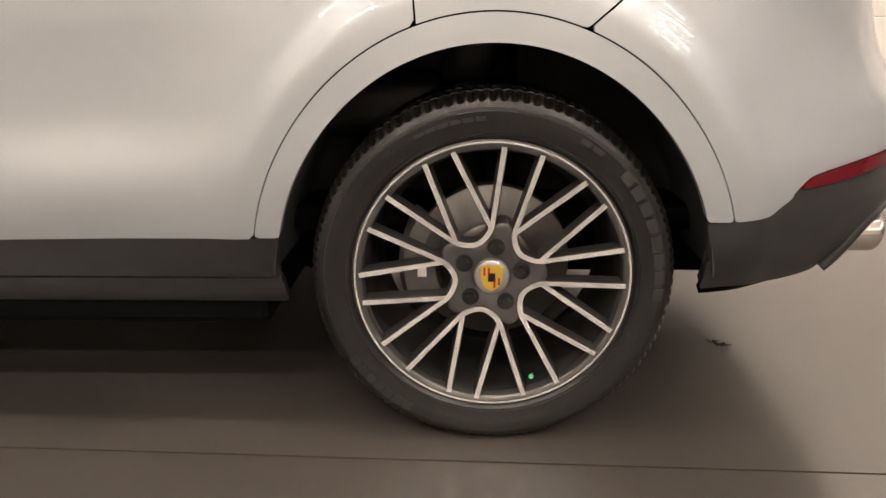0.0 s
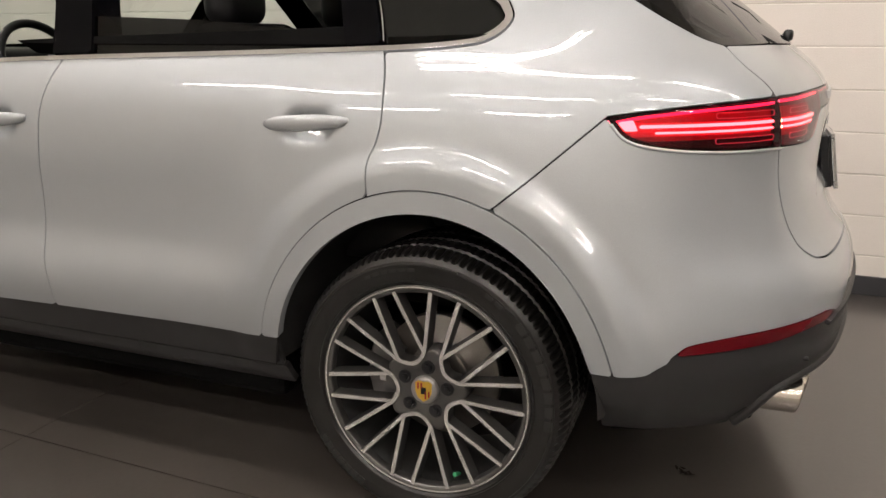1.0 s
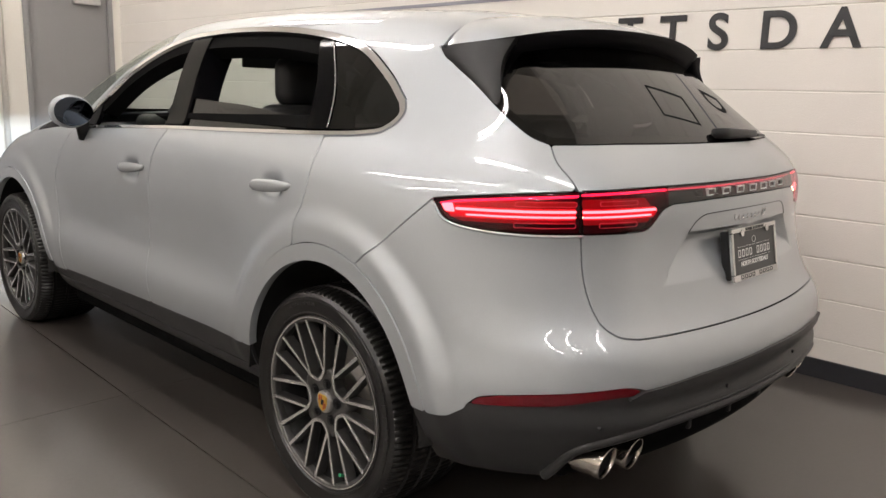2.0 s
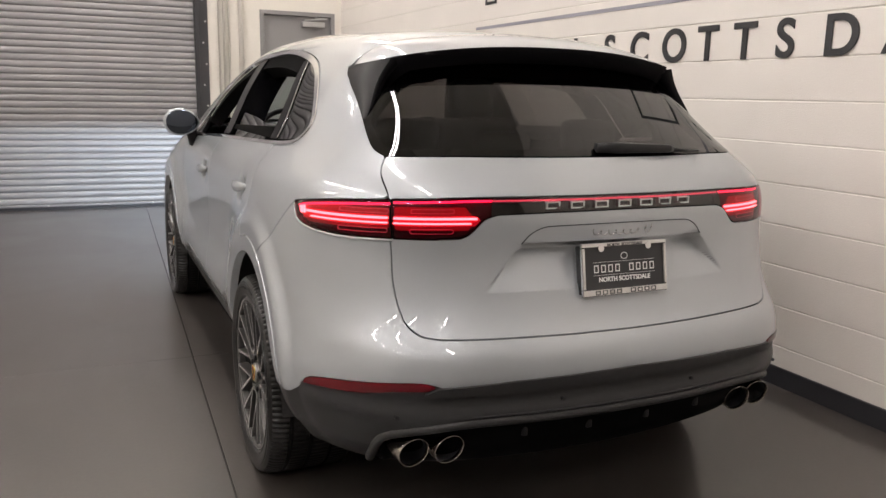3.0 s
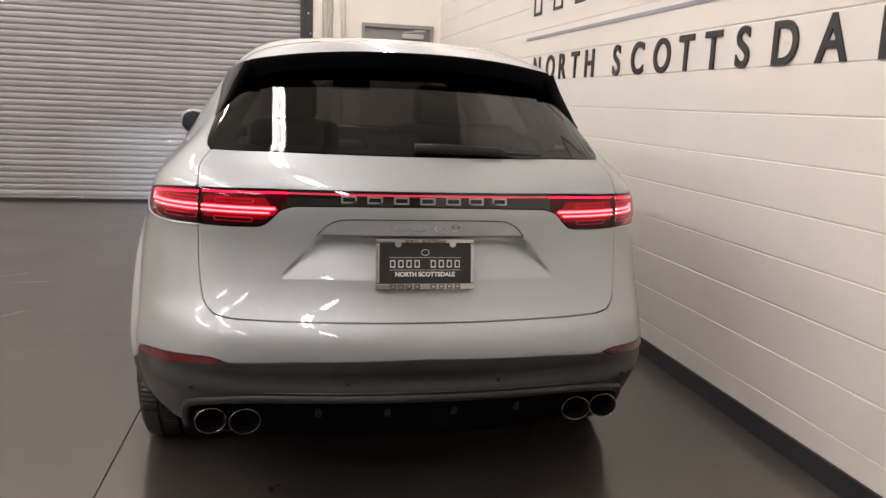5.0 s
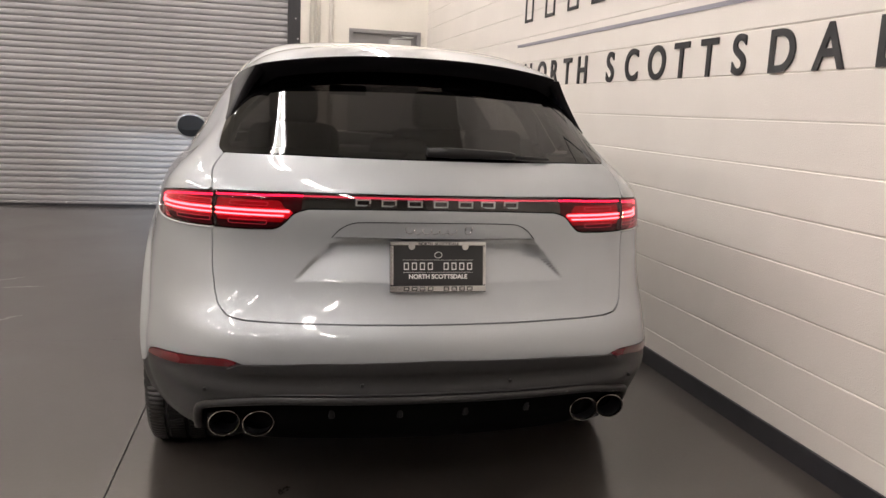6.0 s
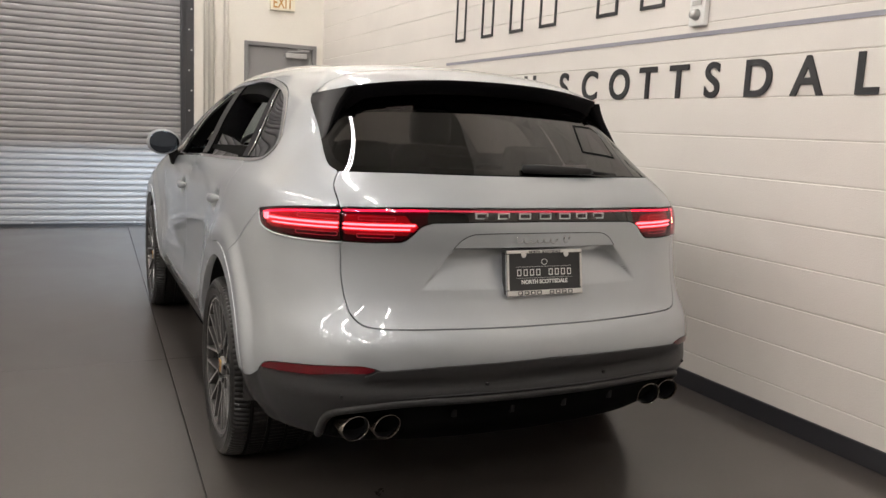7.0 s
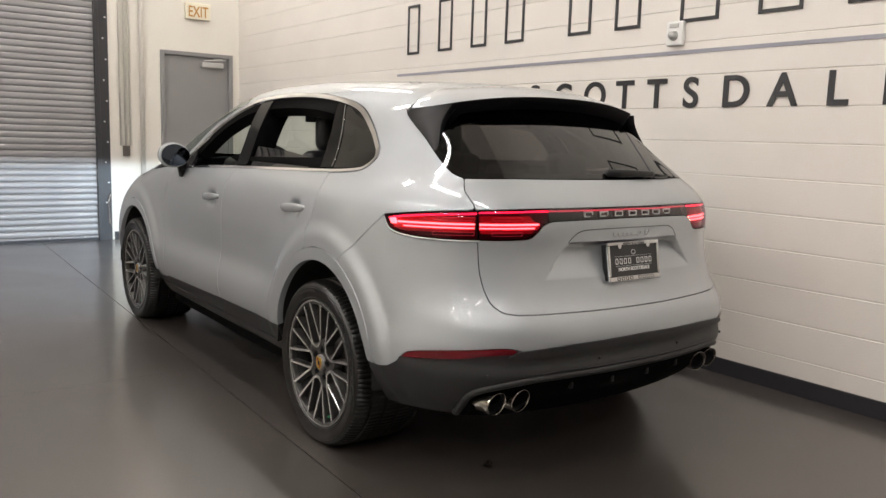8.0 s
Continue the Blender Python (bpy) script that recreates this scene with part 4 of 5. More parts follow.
        # reflector in the bumper
        skin("bumper_reflector", grown(REFL, -.001), REFLECTOR, car, (-1.25, -.5, .51, .64), step_size=.007, off=.002, rim=.012, side=sd, label="long red reflector in the bumper")
    # rear bumper, painted, and its dark lower cladding
    skin("rear_bumper", both(without(grown(bump_region, -g), grown(ARC_REAR, .0035), CLAD_R, grown(REFL, .002), *lamps)), PAINT, car, (MID, .1, .3, 1.12), step_size=.010, side="C", rim=.016)
    crease = lambda S: np.interp(S, [s_of(-.757, -.80), s_of(-.85, -.66), s_of(-.96, -.42)], [.372, .378, .392])
    leg = lambda S, Z: -ARC_REAR_IN(S, Z)
    skin("bumper_cladding", both(without(CLAD_R, grown(REFL, .002)), leg, lambda S, Z: np.maximum(CLAD_LOW(S), np.where(S > s_of(-.757, -.80), crease(S), 0)) - Z), CLAD, car, (MID, .0, .25, .66), step_size=.008, off=-.003, side="C", rim=.02)
    for sd in "LR":
        skin("lower_skirt", both(CLAD_R, leg, lambda S, Z: Z - crease(S), lambda S, Z: CLAD_LOW(S) - Z, lambda S, Z: s_of(-.757, -.80) - S), CLAD, car, (-1.2, .0, .25, .5), step_size=.008, off=-.009, side=sd, rim=.03)
    # raised upper step across the cladding
    skin("cladding_step", both(without(CLAD_R, grown(REFL, .004)), lambda S, Z: np.interp(S, [MID, s_of(-.55, -.97), s_of(-.66, -.94)], [.584, .574, .572]) - Z, lambda S, Z: S - s_of(-.66, -.945)), CLAD, car, (MID, -.8, .5, .66), step_size=.007, off=.009, side="C", rim=.016)
    low_edge = lambda S: np.interp(S, [MID, s_of(-.30, -1), s_of(-.45, -.97), s_of(-.55, -.95), s_of(-.757, -.80)], [.378, .374, .352, .335, .33])
    tuck = lambda S, Z: -(.024 + .125 * step(S, s_of(-.36, -.99), s_of(-.455, -.97)) + .32 * np.clip(.49 - Z, 0, .2))
    skin("diffuser", both(lambda S, Z: Z - CLAD_LOW(S) + .004, lambda S, Z: low_edge(S) - Z, lambda S, Z: S - s_of(-.757, -.80)), CLAD, car, (MID, -.9, .3, .52), step_size=.008, off=tuck, side="C", rim=.08)
    for x in (-.33, -.11, .11, .33):
        box("diffuser_fin", (x - .010, -.984 + .2 * x * x, .405), (x + .010, -.94, .448), BLACK, car, bevel=.006)
    # lip that runs over the pipes
    pts = [side_chart(np.array([s]), np.array([z]))[0] for s, z in smooth_line([c(-.757, -.765, .328), c(-.757, -.79, .355), c(-.754, -.833, .408), c(-.73, -.871, .441), c(-.647, -.937, .470), c(-.518, -.984, .488), c(-.25, -1.03, .492), (MID, .494)], 6)]
    pts = [p + np.array([0, .008, 0]) for p in pts]
    sweep("diffuser_lip", [p + np.array([0, .004, -.004]) for p in pts + [p * [-1, 1, 1] for p in pts[-2::-1]]], .0155, CLAD, car, n=12)
    sweep("lip_groove", [p + np.array([0, -.003, .0135]) for p in pts[8:] + [p * [-1, 1, 1] for p in pts[-2:7:-1]]], .0055, BLACK, car, n=6)
    for x, z in ((-.245, .538), (.245, .538), (-.72, .503), (.72, .503)):
        p = side_chart(np.array([s_of(abs(x), -.90 if abs(x) > .5 else -1.03)]), np.array([z]))[0]
        bm = bmesh.new()
        q = Vector((math.copysign(p[0], x), p[1], p[2]))
        add_tube(bm, q + Vector((0, .01, 0)), q + Vector((0, -.003, 0)), .006, 14)
        part("parking_sensor", bm, BLACK, car, smooth=False)

    # bead of body paint, added so the lamp's lower edge catches a highlight
    for sd in "LR":
        line = [q for q in lamp_low[2:]]
        bead = side_chart(np.array([q[0] for q in line]), np.array([q[1] - .004 for q in line])) * [1 if sd == "L" else -1, 1, 1]
        sweep("lamp_highlight_bead", [tuple(q) for q in bead], .0042, PAINT, car, n=8)

    # tailgate
    gate = skin("tailgate", without(grown(GATE, -g), grown(LAMP_GATE, .002)), PAINT, car, (MID, s_of(-.74, -.60), .70, 1.25), step_size=.007, side="C", rim=.014)
    lens = skin("gate_lamp_band", grown(LAMP_GATE, -.001), GLOSSBLACK, gate, (MID, -.5, .99, 1.14), step_size=.008, off=-.020, rim=0, side="C", label="black band with the lit red strip")
    skin("gate_tail_lamp", both(grown(LAMP_GATE, -.002), lambda S, Z: s_of(-.43, -.885) - S), REDLENS, gate, (MID, -.5, .99, 1.14), step_size=.007, off=.001, rim=0, side="L", label="lit red tail lamp on the tailgate")
    skin("gate_tail_lamp", both(grown(LAMP_GATE, -.002), lambda S, Z: s_of(-.43, -.885) - S), REDLENS, gate, (MID, -.5, .99, 1.14), step_size=.007, off=.001, rim=0, side="R", label="lit red tail lamp on the tailgate")
    skin("band_cover", both(grown(LAMP_GATE, -.002), lambda S, Z: S - s_of(-.43, -.885)), SMOKELENS, gate, (MID, -.5, 1.0, 1.14), step_size=.007, off=.001, rim=.012, side="C")
    skin("gate_lamp_housing", both(grown(LAMP_GATE, -.001), lambda S, Z: s_of(-.42, -.885) - S), LAMPBACK, gate, (MID, -.5, .99, 1.14), step_size=.008, off=-.017, rim=0, side="C")
    skin("lamp_border", lambda S, Z: np.maximum.reduce([LAMP_GATE(S, Z) - .001, -(LAMP_GATE(S, Z) + .004)]), GLOSSBLACK, gate, (MID, -.5, .99, 1.14), step_size=.005, off=-.002, rim=.018, side="C")
    top_of = lambda S: np.interp(S, [MID, s_of(-.483, -.863), s_of(-.706, -.781)], [1.130, 1.127, 1.121])
    skin("light_strip", lambda S, Z: np.maximum.reduce([np.abs(Z - top_of(S) + .0085) - .0026, S - s_of(-.700, -.785)]), LAMPLINE, gate, (MID, -.5, 1.08, 1.14), step_size=.004, off=-.006, rim=.004, side="C", label="thin lit red strip across the tailgate")
    for dz, hw, end in ((.0075, .0036, -.470), (-.0075, .0026, -.490)):
        skin("light_bar", lambda S, Z: np.maximum.reduce([np.abs(Z - 1.059 - dz) - hw, S - s_of(-.697, -.79), s_of(end, -.88) - S]), LAMPCORE, gate, (MID, -.5, 1.0, 1.14), step_size=.004, off=-.009, rim=.005, side="C")
    skin("light_glow", lambda S, Z: np.maximum.reduce([np.abs(Z - 1.059) - .016, S - s_of(-.697, -.79), s_of(-.455, -.88) - S + np.abs(Z - 1.059)]), LAMPGLOW, gate, (MID, -.5, 1.0, 1.14), step_size=.006, off=-.014, rim=0, side="C")
    sc = s_of(-.60, -.845)
    skin("light_haze", lambda S, Z: np.maximum.reduce([np.abs(Z - 1.066) - .036, LAMP_GATE(S, Z) + .008, S - s_of(-.699, -.79), s_of(-.47, -.88) - S + np.abs(Z - 1.059)]), LAMPHAZE, gate, (MID, -.5, 1.0, 1.14), step_size=.006, off=-.0155, rim=0, side="C")
    for dz in (.0285, -.0310):
        for sd in "LR":
            skin("lamp_frame_line", lambda S, Z, dz=dz: np.abs(frame_gap(S - sc, Z - 1.06 - dz, .068)) - .0011, LAMPFRAME, gate, (MID, -.5, 1.0, 1.14), step_size=.0022, off=-.007, rim=.002, side=sd)
    # grey raised marks on the band, and the thin seam above the plate
    for x in (-.241, -.160, -.077, .007, .090, .166, .246):
        p = side_chart(np.array([s_of(max(abs(x), .001), -.92)]), np.array([1.103]))[0]
        y = p[1]
        bm = bmesh.new()
        for dx0, dx1, z0, z1 in ((-.024, .024, 1.110, 1.114), (-.024, .024, 1.0925, 1.0965), (-.024, -.019, 1.0965, 1.110), (.019, .024, 1.0965, 1.110)):
            add_box(bm, (x + dx0, y - .004, z0), (x + dx1, y + .012, z1))
        part("badge_mark", bm, BADGE, gate)
    for x0, x1, n, hgt in ((-.112, .066, 6.5, .0075), (.084, .118, 1.5, .012)):
        wave = []
        for k in range(int(n * 12) + 1):
            f = k / (n * 12)
            x = x0 + (x1 - x0) * f + .0065 * math.sin(2 * math.pi * n * f + 1.3)
            z = 1.015 + hgt * math.sin(2 * math.pi * n * f) + (.004 if x0 > 0 else .010 * math.exp(-f * 18))
            y = side_chart(np.array([s_of(.001 + abs(x), -.93)]), np.array([z]))[0][1]
            wave.append((x, y - .002, z))
        sweep("script_mark", wave, .0015, CHROME, gate, n=6)
    eyebrow = [side_chart(np.array([s]), np.array([z]))[0] for s, z in smooth_line([c(-.337, -.905, .990), c(-.31, -.91, 1.018), c(-.275, -.916, 1.036), c(-.23, -.92, 1.041), c(-.1, -.93, 1.043), (MID, 1.0435)], 5)]
    sweep("handle_seam", eyebrow + [p * [-1, 1, 1] for p in eyebrow[-2::-1]], .0016, BLACK, gate, n=6)
    # rear window, side blades
    skin("rear_window", GLASS_R, DARKGLASS, gate, (MID, -.2, 1.22, 1.56), step_size=.012, off=.0, rim=0, side="C", label="dark tinted rear window")
    for sgn in (-1, 1):
        line = pillar_edge[24:]
        n = len(line)
        P = side_chart(np.array([q[0] for q in line]), np.array([q[1] for q in line]))
        tip, end = P[0] + np.array([.006, -.010, -.004]), np.array([-.572, -.425, 1.532])
        V, Fc = [], []
        for i in range(n):
            f = i / (n - 1)
            e = tip * (1 - f) + end * f
            b = .14 * math.sin(math.pi * f)
            e = e * (1 - b) + P[i] * b
            inn = np.array([e[0] + .012 + .03 * f, e[1] + .012, e[2] - .006])
            g = side_chart(np.array([s_of(inn[0] + .02, inn[1] + .05)]), np.array([inn[2] - .02 * f]))[0]
            a0 = P[i] + surface_normal(P[i:i + 1])[0] * .004
            for q in (P[i] - surface_normal(P[i:i + 1])[0] * .01, a0, a0 * .5 + e * .5 + np.array([-.002, -.001, .001]), e, inn, g):
                V.append(q * [-sgn, 1, 1])
        for i in range(n - 1):
            for j in range(5):
                Fc.append((i * 6 + j, (i + 1) * 6 + j, (i + 1) * 6 + j + 1, i * 6 + j + 1))
        mesh_object("spoiler_blade", V, [f[::sgn] for f in Fc], [FIN, UNDER], gate, True, slots=[0 if j < 3 else 1 for i in range(n - 1) for j in range(5)])
    skin("window_edge", both(grown(GLASS_R, .004), lambda S, Z: -(GLASS_R(S, Z) + .020)), GLOSSBLACK, gate, (MID, -.2, 1.22, 1.56), step_size=.008, off=-.003, rim=.0, side="C")

    # roof spoiler: painted top, black underside
    top, under = [], []
    nu, nv = 48, 8
    for i in range(nu + 1):
        u = -1 + 2 * i / nu
        a = abs(u)
        fx = .655 * u
        fy = -.17 - .03 * a ** 4
        front = top_chart(np.array([fx * .985]), np.array([fy]))[0]
        t = min(a / .84, 1)
        end = np.array([.555 * t, -.495 + .075 * t * t, 1.583 - .045 * t ** 2.4])
        if a > .84:
            k = (a - .84) / .16
            end = end * (1 - k) + np.array([.640, -.192, 1.508]) * k
        end[0] *= math.copysign(1, u)
        row = []
        for j in range(nv + 1):
            v = j / nv
            p = front * (1 - v) + end * v
            p[2] += .020 * math.sin(math.pi * v) * (1 - a ** 3)
            row.append(p)
        top.append(row)
        w = np.clip((1 - a) / .16, 0, 1)
        base = np.array([end[0] * .98, -.36 + .0 * a, 1.485 - .05 * t ** 3])
        base = end * (1 - w) + base * w
        under.append([end + [0, .004 * w, -.016 * w], end * .62 + base * .38 + [0, .01 * w, -.012 * w], base])
    V, Fc, sl = [], [], []
    for r in top:
        V += r
    m = nv + 1
    for i in range(nu):
        for j in range(nv):
            Fc.append((i * m + j, (i + 1) * m + j, (i + 1) * m + j + 1, i * m + j + 1))
    sp = mesh_object("roof_spoiler", V, [f[::-1] for f in Fc], PAINT, car, True)
    V2, F2 = [], []
    for i, r in enumerate(under):
        V2 += [top[i][-1]] + r
    for i in range(nu):
        for j in range(3):
            F2.append((i * 4 + j, (i + 1) * 4 + j, (i + 1) * 4 + j + 1, i * 4 + j + 1))
    mesh_object("spoiler_underside", V2, [f[::-1] for f in F2], UNDER, sp, True)
    bm = bmesh.new()
    add_box(bm, (-.19, -.462, 1.555), (.19, -.455, 1.568), .002)
    part("high_stop_lamp", bm, REFLECTOR, sp, "unlit dark red stop lamp under the spoiler")

    # wiper
    wip = mesh_object("rear_wiper", *loft_box([(-.018, -.800, 1.262, .020, .026), (.06, -.806, 1.262, .024, .030), (.27, -.800, 1.258, .020, .022), (.29, -.798, 1.257, .012, .014)]), BLACK, gate, True)
    mesh_object("wiper_blade", *loft_box([(.26, -.792, 1.254, .010, .012), (.42, -.772, 1.247, .008, .008)]), BLACK, wip, True)

    # roof, windscreen and bonnet by the chart from above
    split_z = lambda X, Y: np.interp(np.where(Y < YA, YA - np.arctan2(YA - Y, np.abs(X)), np.where(Y > YB, YB + np.arctan2(Y - YB, np.abs(X)), Y)), sx, sv)
    above = lambda X, Y: split_z(X, Y) - top_chart(X, Y)[..., 2] - .004
    screen = inside([(-.66, 1.62), (-.3, 1.72), (0, 1.74), (.3, 1.72), (.66, 1.62), (.86, 2.25), (.72, 2.52), (.35, 2.62), (0, 2.65), (-.35, 2.62), (-.72, 2.52), (-.86, 2.25)])
    skin("roof_panel", both(without(above, grown(screen, .004)), lambda X, Y: Y - 1.9, lambda X, Y: -.185 - Y), PAINT, car, (-.8, .8, -.3, 2.0), step_size=.02, chart=top_chart, rim=.012)
    skin("windscreen", both(above, grown(screen, -.01)), CLEARGLASS, car, (-.9, .9, 1.5, 2.7), step_size=.03, chart=top_chart, rim=0, off=-.004)
    skin("screen_frame", both(without(above, grown(screen, -.012)), lambda X, Y: 1.60 - Y, lambda X, Y: Y - 2.66), GLOSSBLACK, car, (-1.0, 1.0, 1.5, 2.75), step_size=.03, chart=top_chart, rim=0, off=-.003)
    skin("bonnet", both(above, lambda X, Y: 2.66 - Y, lambda X, Y: Y - 3.66), PAINT, car, (-1.0, 1.0, 2.6, 3.9), step_size=.03, chart=top_chart, rim=.012)
    # front bumper, grille and headlamps
    front_reg = lambda S, Z: np.maximum(s_of(-.80, 3.42) - S, below_split(S, Z))
    skin("front_bumper", both(lambda S, Z: s_of(-.86, 3.35) - S, lambda S, Z: Z - .70, lambda S, Z: .25 - Z), PAINT, car, (2.6, 3.98, .2, .8), step_size=.02, side="C", off=.003)
    for sd in "LR":
        skin("headlamp", inside([c(-.90, 3.2, .86), c(-.86, 3.35, .74), c(-.60, 3.7, .70), c(-.52, 3.76, .76), c(-.60, 3.6, .86), c(-.80, 3.35, .92)]), CLEARGLASS, car, (2.6, 3.98, .6, 1.0), step_size=.015, side=sd, off=.004)
    skin("front_grille", both(lambda S, Z: s_of(-.5, 3.75) - S, lambda S, Z: Z - .60, lambda S, Z: .32 - Z), BLACK, car, (2.6, 3.98, .2, .8), step_size=.02, side="C", off=.008)

    # inner shell, near-black so that gaps look shaded, and to close the cabin
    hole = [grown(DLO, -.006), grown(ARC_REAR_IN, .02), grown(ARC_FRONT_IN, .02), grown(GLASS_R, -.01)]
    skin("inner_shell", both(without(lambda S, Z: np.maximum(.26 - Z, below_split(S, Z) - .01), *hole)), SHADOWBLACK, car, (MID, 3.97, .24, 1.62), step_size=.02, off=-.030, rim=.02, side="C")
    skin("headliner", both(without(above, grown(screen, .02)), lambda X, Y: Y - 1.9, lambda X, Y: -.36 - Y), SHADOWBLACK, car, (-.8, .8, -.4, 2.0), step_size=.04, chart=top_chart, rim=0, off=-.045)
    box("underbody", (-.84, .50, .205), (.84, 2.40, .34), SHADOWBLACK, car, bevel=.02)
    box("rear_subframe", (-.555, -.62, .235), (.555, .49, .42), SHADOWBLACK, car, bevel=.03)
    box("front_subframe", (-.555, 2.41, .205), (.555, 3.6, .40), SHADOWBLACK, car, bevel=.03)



def loft_box(stations):
    """Verts and faces of a bar of rounded-rectangle sections: x, y, z, half depth, half height."""
    V, Fc = [], []
    n = 10
    for x, y, z, d, h in stations:
        for k in range(n):
            a = 2 * math.pi * k / n
            ca, sa = math.cos(a), math.sin(a)
            V.append((x, y + d * math.copysign(abs(ca) ** .6, ca) * .6, z + h * math.copysign(abs(sa) ** .6, sa) * .6))
    for i in range(len(stations) - 1):
        for k in range(n):
            Fc.append((i * n + k, i * n + (k + 1) % n, (i + 1) * n + (k + 1) % n, (i + 1) * n + k))
    Fc += [tuple(range(n))[::-1], tuple((len(stations) - 1) * n + k for k in range(n))]
    return V, Fc




def build_exhaust(car):
    def slash(i, j, x, r):
        return (x + (.20 * math.sin(2 * math.pi * i / 48) * r if 0 < j < 7 else 0), r)
    for x, y in ((-.668, -.897), (-.561, -.915), (.561, -.915), (.668, -.897)):
        prof = [(.13, .0435), (.016, .0462), (.003, .0470), (-.0014, .0462), (.0, .0450), (.012, .0430), (.10, .038), (.12, .0)]
        ob = revolve("exhaust_tip", [(-a, r) for a, r in prof], 48, [PIPE, BLACK], car, wobble=slash, slots=[0, 0, 0, 0, 0, 1, 1], label="polished twin exhaust tip")
        ob.matrix_basis = pose(x, y, .383, 0, 0, -90 + (6 if x < 0 else -6)) @ Matrix.Diagonal((1, 1.06, .99, 1))
    # dark block added to give the hollow behind the tips its shade
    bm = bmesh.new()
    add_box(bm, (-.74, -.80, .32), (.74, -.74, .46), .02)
    part("exhaust_shade_block", bm, SHADOWBLACK, car)


def build_wheel(car):
    """A left wheel round the x axis, its outer face towards -x; centre at the origin."""
    wheel = new("wheel")
    wheel.parent = car
    wheel.empty_display_size = .1
    RIM = .955      # rim against tyre
    # tyre section, from the outer bead round the tread to the inner bead
    prof = [(-.034, .2845), (-.0395, .2915), (-.0440, .2945), (-.0452, .299), (-.0430, .3005), (-.0450, .311), (-.0475, .3215), (-.0498, .331), (-.0502, .3435), (-.0478, .3445), (-.0465, .351), (-.038, .363), (-.028, .370), (-.012, .3745),
            (.018, .3775), (.022, .3695), (.030, .3695), (.034, .378), (.090, .379), (.094, .3705), (.103, .3705), (.107, .379),
            (.165, .379), (.169, .3705), (.178, .3705), (.182, .378), (.236, .3775), (.240, .3695), (.248, .3695), (.252, .377),
            (.280, .3735), (.296, .368), (.306, .360), (.312, .345), (.310, .325), (.300, .305), (.296, .290)]
    def wob(i, j, x, r):
        b = i % 3
        if j in (11, 12, 13) or 30 <= j <= 32:
            if b == 0:
                r -= .007 if j in (13, 30, 12, 31) else .003
        if j in (14, 17, 18, 21, 22, 25, 26, 29) and i % 3 == (0 if j < 20 else 1):
            r -= .003
        return x, r
    t = revolve("tyre", prof, 324, RUBBER, wheel, wobble=wob, close=False, smooth=True)
    t.data.set_sharp_from_angle(angle=radians(24))
    for v in t.data.vertices:
        if v.co.z < -HUB_Z:
            k = -HUB_Z - v.co.z
            v.co.z = -HUB_Z + .0005
            if v.co.x < .0:
                v.co.x -= k * .5
        elif v.co.z < -.30 and v.co.x < -.03:
            v.co.x -= .004 * (-.30 - v.co.z) / .065
    # raised plain marks on the sidewall
    for a0, a1, n, r0, h in ((-8, 42, 8, .337, .020), (50, 60, 2, .334, .010), (92, 118, 6, .330, .008), (-150, -120, 7, .337, .018), (72, 84, 1, .347, .005)):
        for k in range(n):
            V = []
            b0 = a0 + (a1 - a0) * (k + .12) / n
            b1 = a0 + (a1 - a0) * (k + .88) / n
            for a in (b0, b1):
                for r in (r0 - h / 2, r0 + h / 2):
                    ca, sa = -math.cos(radians(a)), math.sin(radians(a))
                    xs = -.0505 if r > .322 else -.0485
                    V += [(xs - .0009, r * ca, r * sa), (xs + .008, r * ca, r * sa)]
            mesh_object("sidewall_mark", V, [(0, 2, 6, 4), (0, 1, 3, 2), (4, 6, 7, 5), (0, 4, 5, 1), (2, 3, 7, 6)], SIDEWALL, wheel)
    # rim barrel with the machined outer lip
    revolve("rim_lip", [(x, r * RIM) for x, r in ((-.010, .278), (-.034, .2800), (-.0375, .2815), (-.0388, .2935), (-.040, .2975), (-.038, .3025), (-.028, .3025), (-.024, .292))], 96, [GUNMETAL, ALLOY], wheel, slots=[0, 0, 0, 1, 0, 0, 0], label="machined outer rim lip")
    revolve("rim_barrel", [(x, r * RIM) for x, r in ((-.024, .2920), (-.012, .2775), (.030, .268), (.06, .258), (.12, .252), (.20, .255), (.27, .280), (.285, .292))], 96, BARREL, wheel)
    # twenty spokes in ten forks, joined by bridges round the hub
    phase = 77.0
    def pt(a, r, x):
        b = radians(a + phase)
        r = r * RIM
        return (x, -r * math.cos(b), r * math.sin(b))
    face = lambda r: -.0225 - .016 * min(1, max(0, (r - .09) / .19))

    def bar(name, line, wide, foot, rise=0.0):
        """A bar of the wheel's face along a line of (angle, radius): machined top, painted flanks."""
        pts = [np.array([math.cos(radians(a)), math.sin(radians(a))]) * r for a, r in line]
        V, Fc, sl = [], [], []
        for k, c0 in enumerate(pts):
            d = pts[min(k + 1, len(pts) - 1)] - pts[max(k - 1, 0)]
            d = d / np.linalg.norm(d)
            nrm = np.array([-d[1], d[0]])
            f = k / (len(pts) - 1)
            wt, wb = wide(f), wide(f) + foot
            x = face(np.hypot(*c0)) - rise
            for off, xx in ((-wb, x + .034), (-wt - .0012, x + .003), (-wt, x), (wt, x), (wt + .0012, x + .003), (wb, x + .034)):
                q = c0 + nrm * off
                V.append(pt(math.degrees(math.atan2(q[1], q[0])), np.hypot(*q), xx))
        n = len(pts)
        for k in range(n - 1):
            for j in range(5):
                Fc.append((k * 6 + j, (k + 1) * 6 + j, (k + 1) * 6 + j + 1, k * 6 + j + 1))
                sl.append(1 if j == 2 else 0)
            Fc.append((k * 6 + 5, (k + 1) * 6 + 5, (k + 1) * 6, k * 6))
